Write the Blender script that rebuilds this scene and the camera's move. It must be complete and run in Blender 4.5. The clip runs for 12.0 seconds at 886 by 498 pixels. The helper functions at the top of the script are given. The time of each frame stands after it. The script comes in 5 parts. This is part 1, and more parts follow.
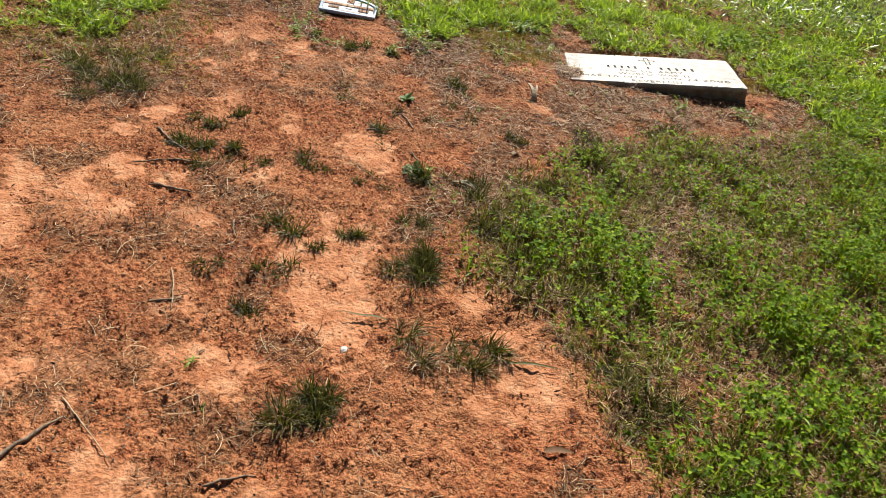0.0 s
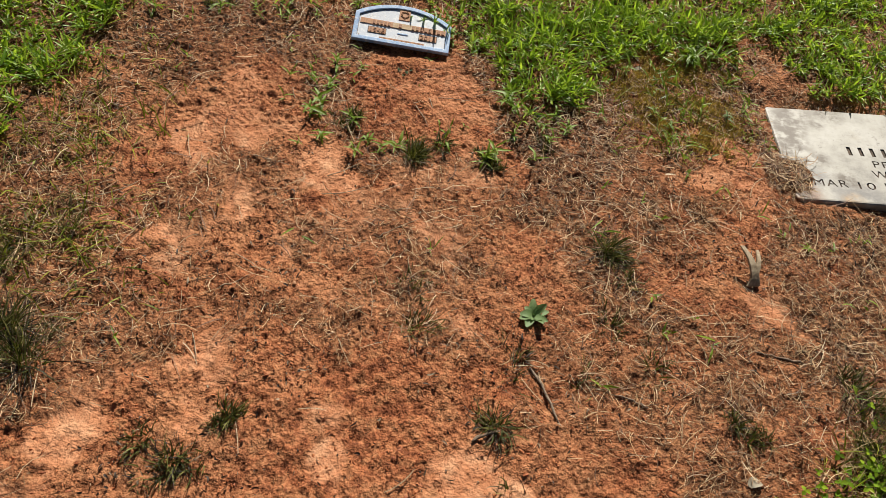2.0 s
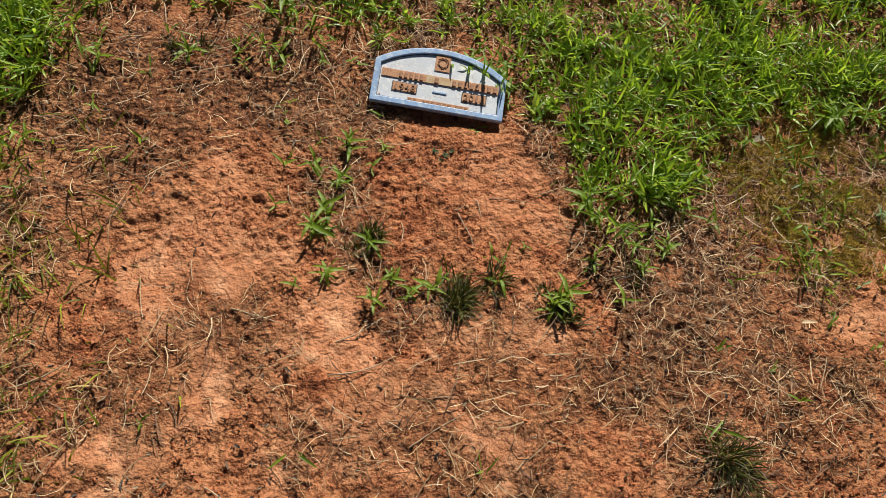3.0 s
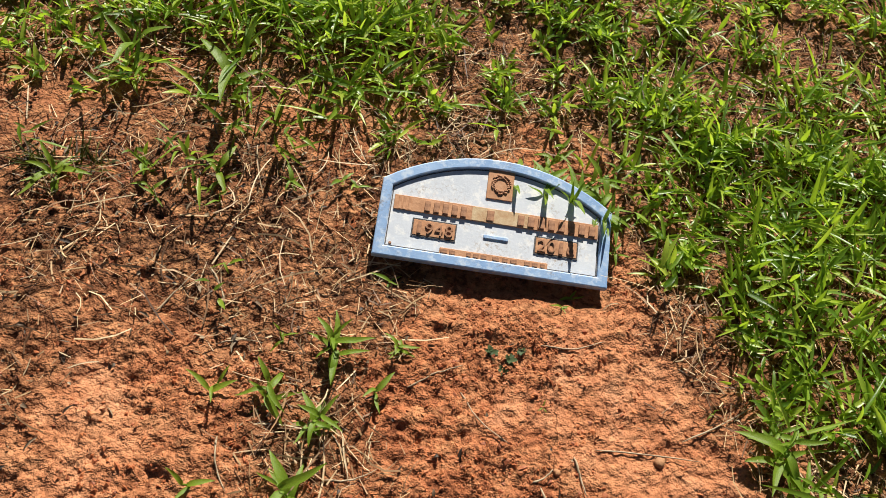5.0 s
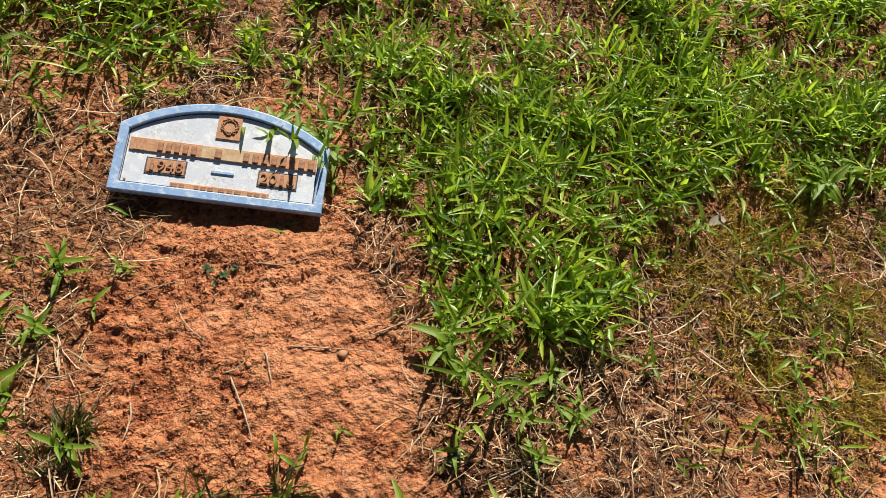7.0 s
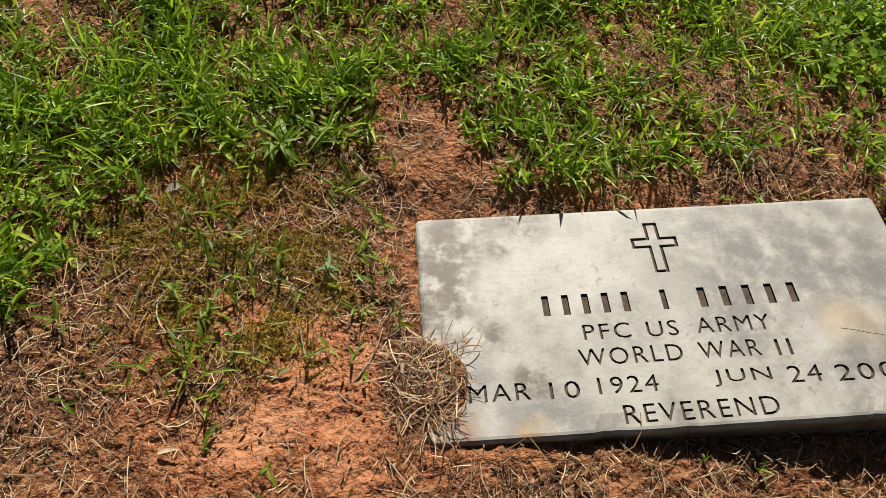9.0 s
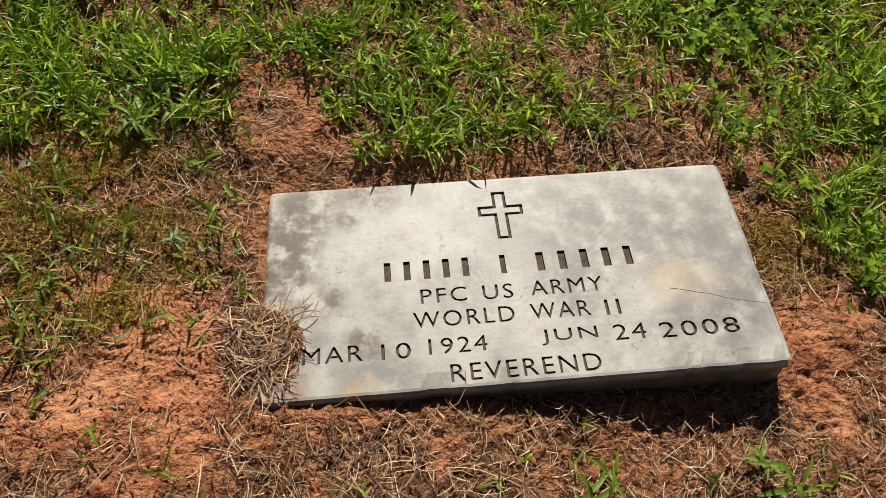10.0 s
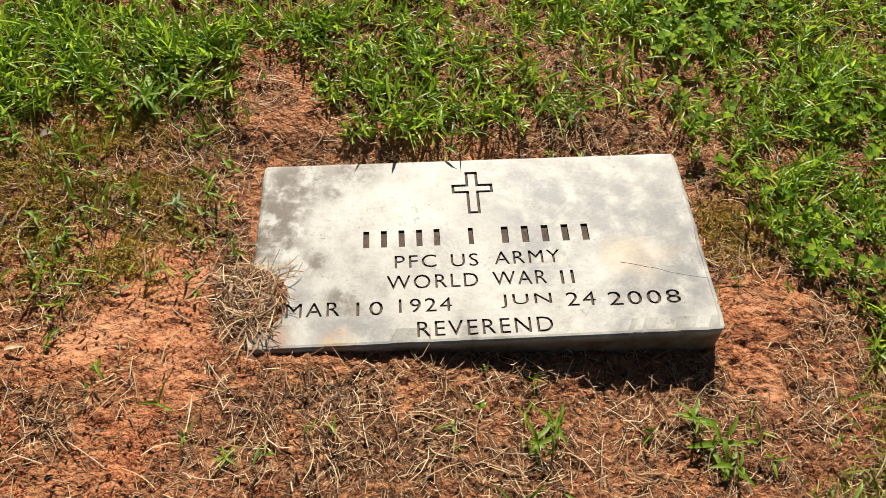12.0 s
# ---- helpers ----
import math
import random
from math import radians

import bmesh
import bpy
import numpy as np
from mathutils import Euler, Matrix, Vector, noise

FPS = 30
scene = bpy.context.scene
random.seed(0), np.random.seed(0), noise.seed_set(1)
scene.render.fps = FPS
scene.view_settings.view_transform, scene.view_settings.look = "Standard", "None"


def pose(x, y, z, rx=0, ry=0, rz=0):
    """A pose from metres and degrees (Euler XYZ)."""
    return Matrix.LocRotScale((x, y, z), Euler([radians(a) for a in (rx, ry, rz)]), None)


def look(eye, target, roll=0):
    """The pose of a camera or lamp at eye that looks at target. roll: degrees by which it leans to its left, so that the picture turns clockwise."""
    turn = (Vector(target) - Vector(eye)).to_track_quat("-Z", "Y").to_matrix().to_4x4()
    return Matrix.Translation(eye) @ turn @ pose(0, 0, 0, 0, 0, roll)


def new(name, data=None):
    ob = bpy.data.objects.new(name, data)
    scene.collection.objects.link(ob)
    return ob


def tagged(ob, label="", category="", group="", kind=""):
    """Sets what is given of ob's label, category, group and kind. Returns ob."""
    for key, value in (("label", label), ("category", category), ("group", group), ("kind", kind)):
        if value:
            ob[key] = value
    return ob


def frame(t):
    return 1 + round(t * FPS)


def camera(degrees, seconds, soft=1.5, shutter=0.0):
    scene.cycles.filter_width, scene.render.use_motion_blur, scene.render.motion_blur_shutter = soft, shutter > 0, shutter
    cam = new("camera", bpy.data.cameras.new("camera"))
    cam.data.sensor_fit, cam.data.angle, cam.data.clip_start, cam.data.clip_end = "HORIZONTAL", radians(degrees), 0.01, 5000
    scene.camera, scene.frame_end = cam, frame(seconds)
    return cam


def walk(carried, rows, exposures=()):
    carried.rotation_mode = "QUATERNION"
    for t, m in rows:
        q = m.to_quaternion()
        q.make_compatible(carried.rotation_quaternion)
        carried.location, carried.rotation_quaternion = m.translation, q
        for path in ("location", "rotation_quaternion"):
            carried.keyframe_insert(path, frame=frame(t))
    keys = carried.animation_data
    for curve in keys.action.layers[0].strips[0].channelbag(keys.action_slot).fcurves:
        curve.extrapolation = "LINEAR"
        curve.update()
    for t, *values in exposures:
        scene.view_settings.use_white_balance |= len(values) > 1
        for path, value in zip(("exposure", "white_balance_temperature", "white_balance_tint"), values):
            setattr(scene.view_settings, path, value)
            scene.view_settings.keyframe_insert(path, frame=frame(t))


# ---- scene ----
cam = camera(62.0, 12.0, soft=0.45)
PATH = [
    (0, (0.318, 0.017, 0.986), (0.35, 1.624, -0.204), 9.7),
    (0.5, (0.224, 0.334, 1.001), (0.262, 1.878, -0.27), 9.7),
    (1, (0.148, 0.71, 1.017), (0.189, 2.215, -0.3), 9.8),
    (1.5, (0.045, 1.061, 1.005), (0.105, 2.488, -0.395), 10.8),
    (2, (-0.043, 1.398, 0.995), (0.05, 2.628, -0.579), 12.3),
    (2.5, (-0.102, 1.715, 0.95), (0.006, 2.758, -0.752), 13.9),
    (3, (-0.135, 1.951, 0.898), (-0.041, 2.937, -0.839), 14.3),
    (3.5, (-0.193, 2.171, 0.784), (-0.085, 3.145, -0.96), 15.3),
    (3.7, (-0.21, 2.239, 0.739), (-0.109, 3.216, -1.003), 14.9),
    (5.3, (-0.169, 2.372, 0.551), (-0.134, 3.433, -1.144), 10.7),
    (5.5, (-0.156, 2.368, 0.556), (-0.106, 3.428, -1.139), 11.2),
    (6, (-0.101, 2.346, 0.575), (-0.024, 3.411, -1.116), 12.1),
    (6.5, (-0.036, 2.325, 0.591), (0.07, 3.379, -1.105), 13.1),
    (7, (0.049, 2.292, 0.631), (0.195, 3.341, -1.066), 14.1),
    (7.5, (0.156, 2.256, 0.687), (0.355, 3.295, -1.011), 15.4),
    (7.7, (0.216, 2.249, 0.701), (0.435, 3.289, -0.994), 15.8),
    (9.3, (0.683, 2.2, 0.771), (0.951, 3.226, -0.925), 12.9),
    (9.5, (0.724, 2.186, 0.772), (0.997, 3.208, -0.925), 13.1),
    (10, (0.788, 2.164, 0.796), (1.071, 3.177, -0.905), 13.2),
    (10.5, (0.798, 2.134, 0.83), (1.081, 3.149, -0.87), 13.4),
    (11, (0.808, 2.103, 0.858), (1.083, 3.116, -0.844), 13.6),
    (11.5, (0.821, 2.079, 0.863), (1.089, 3.09, -0.842), 13.9),
    (12, (0.827, 2.08, 0.867), (1.077, 3.092, -0.84), 13.6),
]
walk(cam, [(t, look(eye, target, roll)) for t, eye, target, roll in PATH], exposures=[(0.0, 0.78, 6600, 10), (1.0, 0.60, 6600, 10), (1.5, 0.52, 6600, 10), (2.5, 0.48, 6600, 10), (3.2, 0.46, 6600, 10), (5.5, 0.80, 6600, 10), (7.5, 0.80, 6600, 10), (9.5, 0.42, 6600, 10), (10.5, 0.46, 6600, 10), (11.0, 0.68, 6600, 10), (12.0, 0.82, 6600, 10)])

# ---- sky and sun ----
SUN_ELEVATION, SUN_SIDE = 40.0, 4.0     # degrees above the ground; degrees from +y towards +x
world = bpy.data.worlds.new("sky")
scene.world = world
world.use_nodes = True
wn = world.node_tree
sky = wn.nodes.new("ShaderNodeTexSky")
sky.sky_type, sky.sun_disc = "NISHITA", False
sky.sun_elevation, sky.sun_rotation = radians(SUN_ELEVATION), radians(SUN_SIDE)
wn.nodes["Background"].inputs["Strength"].default_value = 0.021
wn.links.new(sky.outputs[0], wn.nodes["Background"].inputs["Color"])
sun = new("sun", bpy.data.lights.new("sun", "SUN"))
sun.data.energy, sun.data.angle, sun.data.color = 5.0, radians(0.55), (1.0, 0.95, 0.86)
_e, _s = radians(SUN_ELEVATION), radians(SUN_SIDE)
sun_way = Vector((math.sin(_s) * math.cos(_e), math.cos(_s) * math.cos(_e), math.sin(_e)))
sun.matrix_world = look(sun_way * 20, (0, 0, 0))


# ---- plan: fields over the ground ----
def lattice(ix, iy, seed):
    h = (ix.astype(np.int64) * 374761393 + iy.astype(np.int64) * 668265263 + seed * 1442695041) & 0x7FFFFFFF
    h = ((h ^ (h >> 13)) * 1274126177) & 0x7FFFFFFF
    h = ((h ^ (h >> 15)) * 2246822519) & 0x7FFFFFFF
    return ((h ^ (h >> 12)) & 0xFFFFF) / 1048575.0


def vnoise(x, y, size, seed):
    """Smooth noise from 0 to 1 with features of that size."""
    x, y = np.asarray(x, float) / size, np.asarray(y, float) / size
    ix, iy = np.floor(x), np.floor(y)
    fx, fy = x - ix, y - iy
    fx, fy = fx * fx * (3 - 2 * fx), fy * fy * (3 - 2 * fy)
    a, b = lattice(ix, iy, seed), lattice(ix + 1, iy, seed)
    c, d = lattice(ix, iy + 1, seed), lattice(ix + 1, iy + 1, seed)
    return (a * (1 - fx) + b * fx) * (1 - fy) + (c * (1 - fx) + d * fx) * fy


def fbm(x, y, size, seed, octaves=3):
    total, weight, amount = 0.0, 0.0, 1.0
    for k in range(octaves):
        # each octave is turned, so that the lattice does not show
        a = 0.7 * k + 0.4
        u, v = x * math.cos(a) - y * math.sin(a), x * math.sin(a) + y * math.cos(a)
        total, weight = total + amount * vnoise(u, v, size / 2 ** k, seed + 17 * k), weight + amount
        amount *= 0.55
    return total / weight


def clods(x, y, size, seed, share):
    """Domes of crumbs, one at most in each cell of that size."""
    x, y = np.asarray(x, float), np.asarray(y, float)
    ix, iy = np.floor(x / size), np.floor(y / size)
    best = np.zeros_like(x)
    for i in (-1, 0, 1):
        for j in (-1, 0, 1):
            cx, cy = ix + i, iy + j
            px, py = (cx + lattice(cx, cy, seed)) * size, (cy + lattice(cx, cy, seed + 1)) * size
            rad = size * (0.20 + 0.34 * lattice(cx, cy, seed + 2))
            here = (lattice(cx, cy, seed + 3) < share) * (0.4 + 0.6 * lattice(cx, cy, seed + 4))
            d2 = ((x - px) ** 2 + (y - py) ** 2) / (rad * rad)
            best = np.maximum(best, np.sqrt(np.maximum(0, 1 - d2)) * rad * here)
    return best


def ramp(v, lo, hi):
    """A smooth step from 0 at lo to 1 at hi, which may lie either way."""
    t = np.clip((v - lo) / (hi - lo), 0, 1)
    return t * t * (3 - 2 * t)


def spots(x, y, rows):
    """The strongest of soft round spots: rows of x, y, radius, weight."""
    best = np.zeros_like(np.asarray(x, float))
    for px, py, r, w in rows:
        best = np.maximum(best, w * np.exp(-((x - px) ** 2 + (y - py) ** 2) / (r * r)))
    return best


# edge of the thick grass beyond the graves: (x, y), grass on the far side
LAWN_EDGE = [(-3.035, 2.059), (-1.238, 2.100), (-0.943, 2.131), (-0.794, 2.181), (-0.745, 2.362), (-0.717, 2.521), (-0.712, 2.721), (-0.642, 2.829), (-0.504, 2.844), (-0.404, 2.825), (-0.309, 2.848),
             (-0.238, 2.840), (-0.175, 2.860), (-0.117, 2.898), (-0.063, 2.878), (-0.015, 2.831), (-0.005, 2.756), (0.017, 2.692), (0.078, 2.669), (0.097, 2.607),
             (0.126, 2.563), (0.169, 2.556), (0.254, 2.579), (0.311, 2.656), (0.345, 2.752), (0.420, 2.798), (0.511, 2.834), (0.632, 2.857), (0.647, 2.933), (0.745, 2.951),
             (0.774, 2.848), (0.800, 2.809), (1.003, 2.809), (1.133, 2.819), (1.322, 2.828), (1.412, 2.690), (1.467, 2.596), (1.519, 2.462), (1.609, 2.272), (1.700, 2.164), (2.262, 1.741), (5.962, 0.652)]
# near edge of the clover: (y, x), clover on the +x side
CLOVER_EDGE = [(-3.050, 1.320), (0.246, 0.903), (0.783, 0.754), (0.904, 0.690), (1.065, 0.633), (1.165, 0.547), (1.242, 0.432), (1.323, 0.378), (1.530, 0.401),
               (1.730, 0.517), (1.941, 0.674), (2.087, 0.957), (2.188, 1.251), (2.310, 1.477), (2.513, 1.615)]
CLOVER_THICK = [(1.095, 1.236, 0.22, 1), (1.174, 0.983, 0.22, 1), (0.799, 1.277, 0.14, 0.9), (0.651, 1.395, 0.14, 0.8), (1.412, 1.454, 0.25, 0.95),
                (0.978, 0.771, 0.15, 0.6), (1.600, 1.924, 0.3, 0.8), (0.516, 1.472, 0.09, 0.7), (1.370, 1.144, 0.3, 1), (1.300, 1.810, 0.2, 0.55)]
BARE = [(-0.107, 2.552, 0.09, 1.0), (-0.024, 2.558, 0.09, 1.0), (0.045, 2.533, 0.06, 0.9), (-0.128, 2.500, 0.06, 0.8), (0.604, 2.411, 0.05, 1.0), (0.584, 2.471, 0.05, 1.0),
        (0.618, 2.550, 0.03, 0.8), (-0.416, 2.530, 0.06, 0.9), (-0.449, 2.433, 0.09, 1.0), (-0.469, 2.349, 0.10, 1.0), (-0.361, 2.388, 0.07, 0.9), (1.393, 2.501, 0.05, 0.8), (1.359, 2.424, 0.05, 0.8),
        (0.181, 1.110, 0.10, 1.0), (0.077, 1.148, 0.08, 0.9), (-0.477, 1.353, 0.14, 1.0), (-0.575, 1.227, 0.12, 0.8), (0.061, 1.763, 0.10, 0.9), (-0.116, 1.839, 0.06, 0.9),
        (-0.399, 2.050, 0.14, 0.7), (0.480, 1.060, 0.09, 0.8), (0.169, 0.659, 0.14, 0.7), (-0.251, 0.878, 0.10, 0.6), (0.588, 1.763, 0.08, 0.7), (0.330, 1.753, 0.08, 0.7)]
BARE += [(0.415, 1.160, 0.07, 0.8), (0.563, 1.022, 0.08, 0.8), (0.464, 0.936, 0.08, 0.7), (-0.223, 2.318, 0.09, 0.8), (-0.069, 2.304, 0.08, 0.8), (-0.364, 2.233, 0.08, 0.7), (0.064, 2.330, 0.06, 0.7), (-0.134, 2.101, 0.08, 0.7), (-0.204, 0.983, 0.12, 0.8), (-0.342, 1.081, 0.12, 0.7), (-0.046, 0.886, 0.10, 0.8), (-0.057, 0.691, 0.10, 0.8), (0.365, 0.851, 0.10, 0.6), (-0.414, 1.314, 0.10, 0.9), (-0.340, 1.481, 0.08, 0.8), (-0.187, 1.322, 0.09, 0.9), (-0.136, 1.550, 0.07, 0.7), (-0.010, 1.287, 0.08, 0.9), (-0.294, 1.934, 0.09, 0.8), (0.164, 1.294, 0.06, 0.8), (0.600, 2.422, 0.06, 1.0), (0.569, 2.359, 0.05, 0.9), (0.533, 2.450, 0.05, 0.8), (-0.301, 2.175, 0.10, 0.8), (-0.160, 2.232, 0.07, 0.7), (0.025, 2.230, 0.09, 0.7), (0.547, 0.909, 0.10, 0.8), (-0.444, 1.796, 0.10, 0.6), (0.575, 2.122, 0.05, 0.6)]
LITTER = [(0.800, 2.342, 0.18, 1), (0.997, 2.334, 0.18, 1), (1.276, 2.287, 0.18, 0.9), (1.442, 2.411, 0.12, 0.9), (0.700, 2.505, 0.06, 1), (0.446, 2.500, 0.08, 1), (0.504, 2.375, 0.09, 1),
          (-0.382, 2.709, 0.09, 1), (-0.374, 2.613, 0.05, 0.7), (-0.292, 2.645, 0.06, 0.9), (-0.285, 2.560, 0.06, 0.8), (-0.268, 2.504, 0.06, 0.8), (-0.202, 2.427, 0.08, 0.8),
          (-0.598, 2.583, 0.08, 0.8), (0.276, 2.501, 0.10, 1), (0.193, 2.473, 0.06, 0.8), (0.440, 2.695, 0.14, 0.5), (0.645, 2.768, 0.09, 0.7), (0.649, 2.647, 0.05, 1)]
LITTER += [(0.71, 2.86, 0.06, 0.7), (0.66, 2.80, 0.05, 0.6), (0.76, 2.775, 0.05, 1), (0.86, 2.778, 0.05, 1), (0.96, 2.782, 0.05, 1), (1.06, 2.782, 0.05, 1), (1.17, 2.784, 0.05, 1), (1.28, 2.786, 0.06, 1), (1.36, 2.70, 0.06, 1), (1.38, 2.58, 0.06, 0.9), (1.42, 2.48, 0.07, 0.8)]
LITTER += [(-0.583, 2.687, 0.09, 1), (-0.497, 2.655, 0.06, 1), (-0.661, 2.683, 0.08, 1), (-0.637, 2.564, 0.06, 0.8), (-0.462, 2.781, 0.06, 1), (-0.361, 2.753, 0.07, 1), (-0.048, 2.907, 0.07, 1), (-0.763, 2.261, 0.16, 0.9), (-0.627, 2.193, 0.16, 0.7), (-0.031, 2.095, 0.11, 0.9), (0.340, 2.030, 0.15, 0.9), (-0.758, 1.939, 0.20, 0.8), (0.680, 2.095, 0.20, 0.9), (1.039, 2.060, 0.20, 0.8),
           (0.361, 0.973, 0.10, 0.7), (0.265, 0.795, 0.12, 0.5), (1.406, 2.730, 0.07, 0.9), (1.412, 2.611, 0.08, 0.8), (1.198, 2.956, 0.12, 0.8), (0.479, 1.933, 0.15, 0.8), (-0.922, 2.141, 0.20, 0.7),
           (0.332, 2.317, 0.13, 0.9), (0.176, 2.354, 0.06, 0.6), (-0.455, 2.219, 0.08, 0.6)]
MOSS = [(0.531, 2.575, 0.045, 1), (0.414, 2.767, 0.06, 0.9), (0.464, 2.713, 0.07, 0.9), (0.400, 2.652, 0.06, 0.6), (0.481, 2.627, 0.05, 0.6), (0.591, 2.782, 0.04, 0.5), (1.381, 2.643, 0.05, 0.7), (0.370, 2.712, 0.06, 0.8), (0.441, 2.604, 0.06, 0.8), (0.542, 2.701, 0.06, 0.8), (0.511, 2.792, 0.05, 0.8), (0.606, 2.626, 0.04, 0.6)]
# dark humus left of the plate, with the grass's shade painted in as litter tone
SHADED_HUMUS = [(-0.62, 2.66, 0.16, 1), (-0.42, 2.70, 0.12, 1), (-0.34, 2.66, 0.10, 0.8), (-0.55, 2.55, 0.14, 0.9), (-0.30, 2.76, 0.08, 0.6)]
GAPS = [(-0.62, 2.83, 0.09, 0.55), (-0.48, 2.88, 0.07, 0.6), (-0.33, 2.86, 0.06, 0.5), (-0.20, 2.90, 0.05, 0.5), (0.702, 2.858, 0.07, 1), (1.057, 3.005, 0.08, 0.75), (1.168, 2.975, 0.09, 0.85), (1.255, 3.023, 0.08, 0.8), (1.286, 2.906, 0.09, 0.7), (1.411, 2.828, 0.08, 0.6), (0.226, 3.072, 0.07, 0.7)]
DIPS = [(0.60, 2.65, 0.16, -0.010), (-0.13, 2.74, 0.12, -0.010), (0.95, 2.47, 0.20, -0.006)]


def lawn(x, y):
    ex, ey = zip(*LAWN_EDGE)
    wob = (fbm(x, y, 0.10, 31) - 0.5) * 0.07
    inside = ramp(y + wob - np.interp(x, ex, ey), -0.015, 0.035)
    return inside * (1 - spots(x, y, GAPS))


def clover(x, y):
    ey, ex = zip(*CLOVER_EDGE)
    wob = (fbm(x, y, 0.14, 41) - 0.5) * 0.16
    inside = ramp(x + wob - np.interp(y, ey, ex), -0.03, 0.10) * (y < 2.6)
    patchy = ramp(fbm(x, y, 0.16, 43), 0.38, 0.62)
    return inside * np.clip(0.30 * patchy + spots(x, y, CLOVER_THICK) * (0.35 + 0.65 * patchy), 0, 1) * (1 - lawn(x, y))


def litter(x, y):
    wx, wy = x + 0.10 * (fbm(x, y, 0.09, 55) - 0.5), y + 0.10 * (fbm(x, y, 0.09, 57) - 0.5)
    base = 0.85 * ramp(fbm(wx, wy, 0.14, 51, 5), 0.49, 0.60)
    v = np.maximum(base, spots(wx, wy, LITTER) * (0.35 + 0.9 * ramp(fbm(x, y, 0.05, 53), 0.3, 0.65)))
    v = np.maximum(v, 0.95 * lawn(x, y)) + 0.8 * ramp(x - np.interp(y, *zip(*CLOVER_EDGE)), -0.06, 0.16) * (y < 2.6) * (0.6 + 0.8 * ramp(fbm(x, y, 0.1, 59), 0.3, 0.6))
    return np.clip(np.maximum(v, spots(wx, wy, SHADED_HUMUS)) - 0.9 * spots(wx, wy, BARE), 0, 1)


def crust(x, y):
    spot = spots(x, y, BARE) * 0.66 + 0.45 * ramp(fbm(x, y, 0.20, 63), 0.54, 0.70)
    return ramp(spot + 1.7 * (fbm(x, y, 0.07, 61, 5) - 0.5), 0.36, 0.64) * (1 - litter(x, y)) * (1 - 0.45 * ramp(y, 2.3, 2.45))


def sward(x, y):
    """Short turf all round, away from the two graves."""
    out = np.hypot(np.maximum(np.abs(x - 0.45) - 1.45, 0), np.maximum(np.abs(y - 1.85) - 1.40, 0))
    return ramp(out + 0.35 * (fbm(x, y, 0.6, 97) - 0.6), 0.0, 0.5)


def slab_top(x, y):
    return 0.0195 + 0.109 * (x - 1.002) - 0.074 * (y - 2.595)


def height(x, y, fine=True):
    z = 0.014 * (fbm(x, y, 0.35, 71, 2) - 0.5)
    for px, py, r, d in DIPS:
        z = z + d * np.exp(-((x - px) ** 2 + (y - py) ** 2) / (r * r))
    # soil banked against the slab and the plate
    out = np.hypot(np.maximum(np.abs(x - 1.002) - 0.303, 0), np.maximum(np.abs(y - 2.595) - 0.149, 0))
    w = np.exp(-(out / 0.045) ** 2)
    z = z * (1 - w) + w * (slab_top(x, y) - np.clip(0.080 * (x - 0.70), 0, 0.05) - 0.005)
    if fine:
        foot = ramp(2.50 - y, 0.0, 0.22)        # flakier and less crumbly towards the foot of the plot
        smooth = crust(x, y)
        wx, wy = x + 0.012 * fbm(x, y, 0.02, 78, 2), y + 0.012 * fbm(x, y, 0.02, 80, 2)
        loose = 0.55 + 0.40 * ramp(fbm(x, y, 0.08, 93), 0.38, 0.60)
        level = 17 * fbm(wx, wy, 0.12, 129, 5)
        flakes = np.floor(level) + ramp(level - np.floor(level), 0.30, 0.62)
        z = z + (1 - 0.55 * smooth) * ((1 + 0.5 * foot) * (0.009 * (fbm(x, y, 0.11, 75, 2) - 0.5) + 0.0085 * (fbm(wx, wy, 0.045, 73, 4) - 0.5))
                                       + 0.0030 * (ramp(fbm(wx, wy, 0.040, 76, 3), 0.42, 0.58) - 0.5) + foot * 0.0066 * (flakes - level))
        z = z + (1 - 0.35 * smooth) * (1 - 0.45 * foot) * (0.80 * clods(wx, wy, 0.0090, 101, 0.90 * loose) + 0.40 * clods(wx, wy, 0.0150, 111, 0.30 * loose) - 0.002) \
            + (1 - 0.35 * smooth) * (0.0046 * (1 + 0.3 * foot) * (vnoise(wy + 0.3 * wx, wx - 0.3 * wy, 0.0090, 77) - 0.5) + 0.0038 * (1 - foot) * (vnoise(wx + 0.5 * wy, wy - 0.5 * wx, 0.0052, 79) - 0.5))
    under = (np.abs(x - 1.002) < 0.296) & (np.abs(y - 2.595) < 0.142)
    z = np.where(under, np.minimum(z, slab_top(x, y) - 0.03), z)
    # soil hollowed under the plate's front edge and sloping up behind it
    near = np.hypot(np.maximum(np.abs(x + 0.130) - 0.10, 0), np.maximum(np.abs(y - 2.752) - 0.048, 0))
    w = np.exp(-(near / 0.02) ** 2)
    return np.where(w > 0.02, np.minimum(z, z * (1 - w) + w * (-0.017 + 0.20 * np.clip(y - 2.70, 0, 0.1))), z)


def surface(x, y):
    """The ground, or the slab's top where it lies."""
    inside = (np.abs(x - 1.002) < 0.303) & (np.abs(y - 2.595) < 0.149)
    return np.where(inside, slab_top(x, y) + 0.001, height(x, y))


def on_ground(x, y):
    return float(surface(np.array([x]), np.array([y]))[0])


# ---- materials ----
def material(name):
    m = bpy.data.materials.new(name)
    m.use_nodes = True
    t = m.node_tree
    return m, t, t.nodes["Principled BSDF"], t.nodes["Material Output"]


def node(t, kind, **inputs):
    n = t.nodes.new(kind)
    for key, value in inputs.items():
        n.inputs[key.replace("_", " ")].default_value = value
    return n


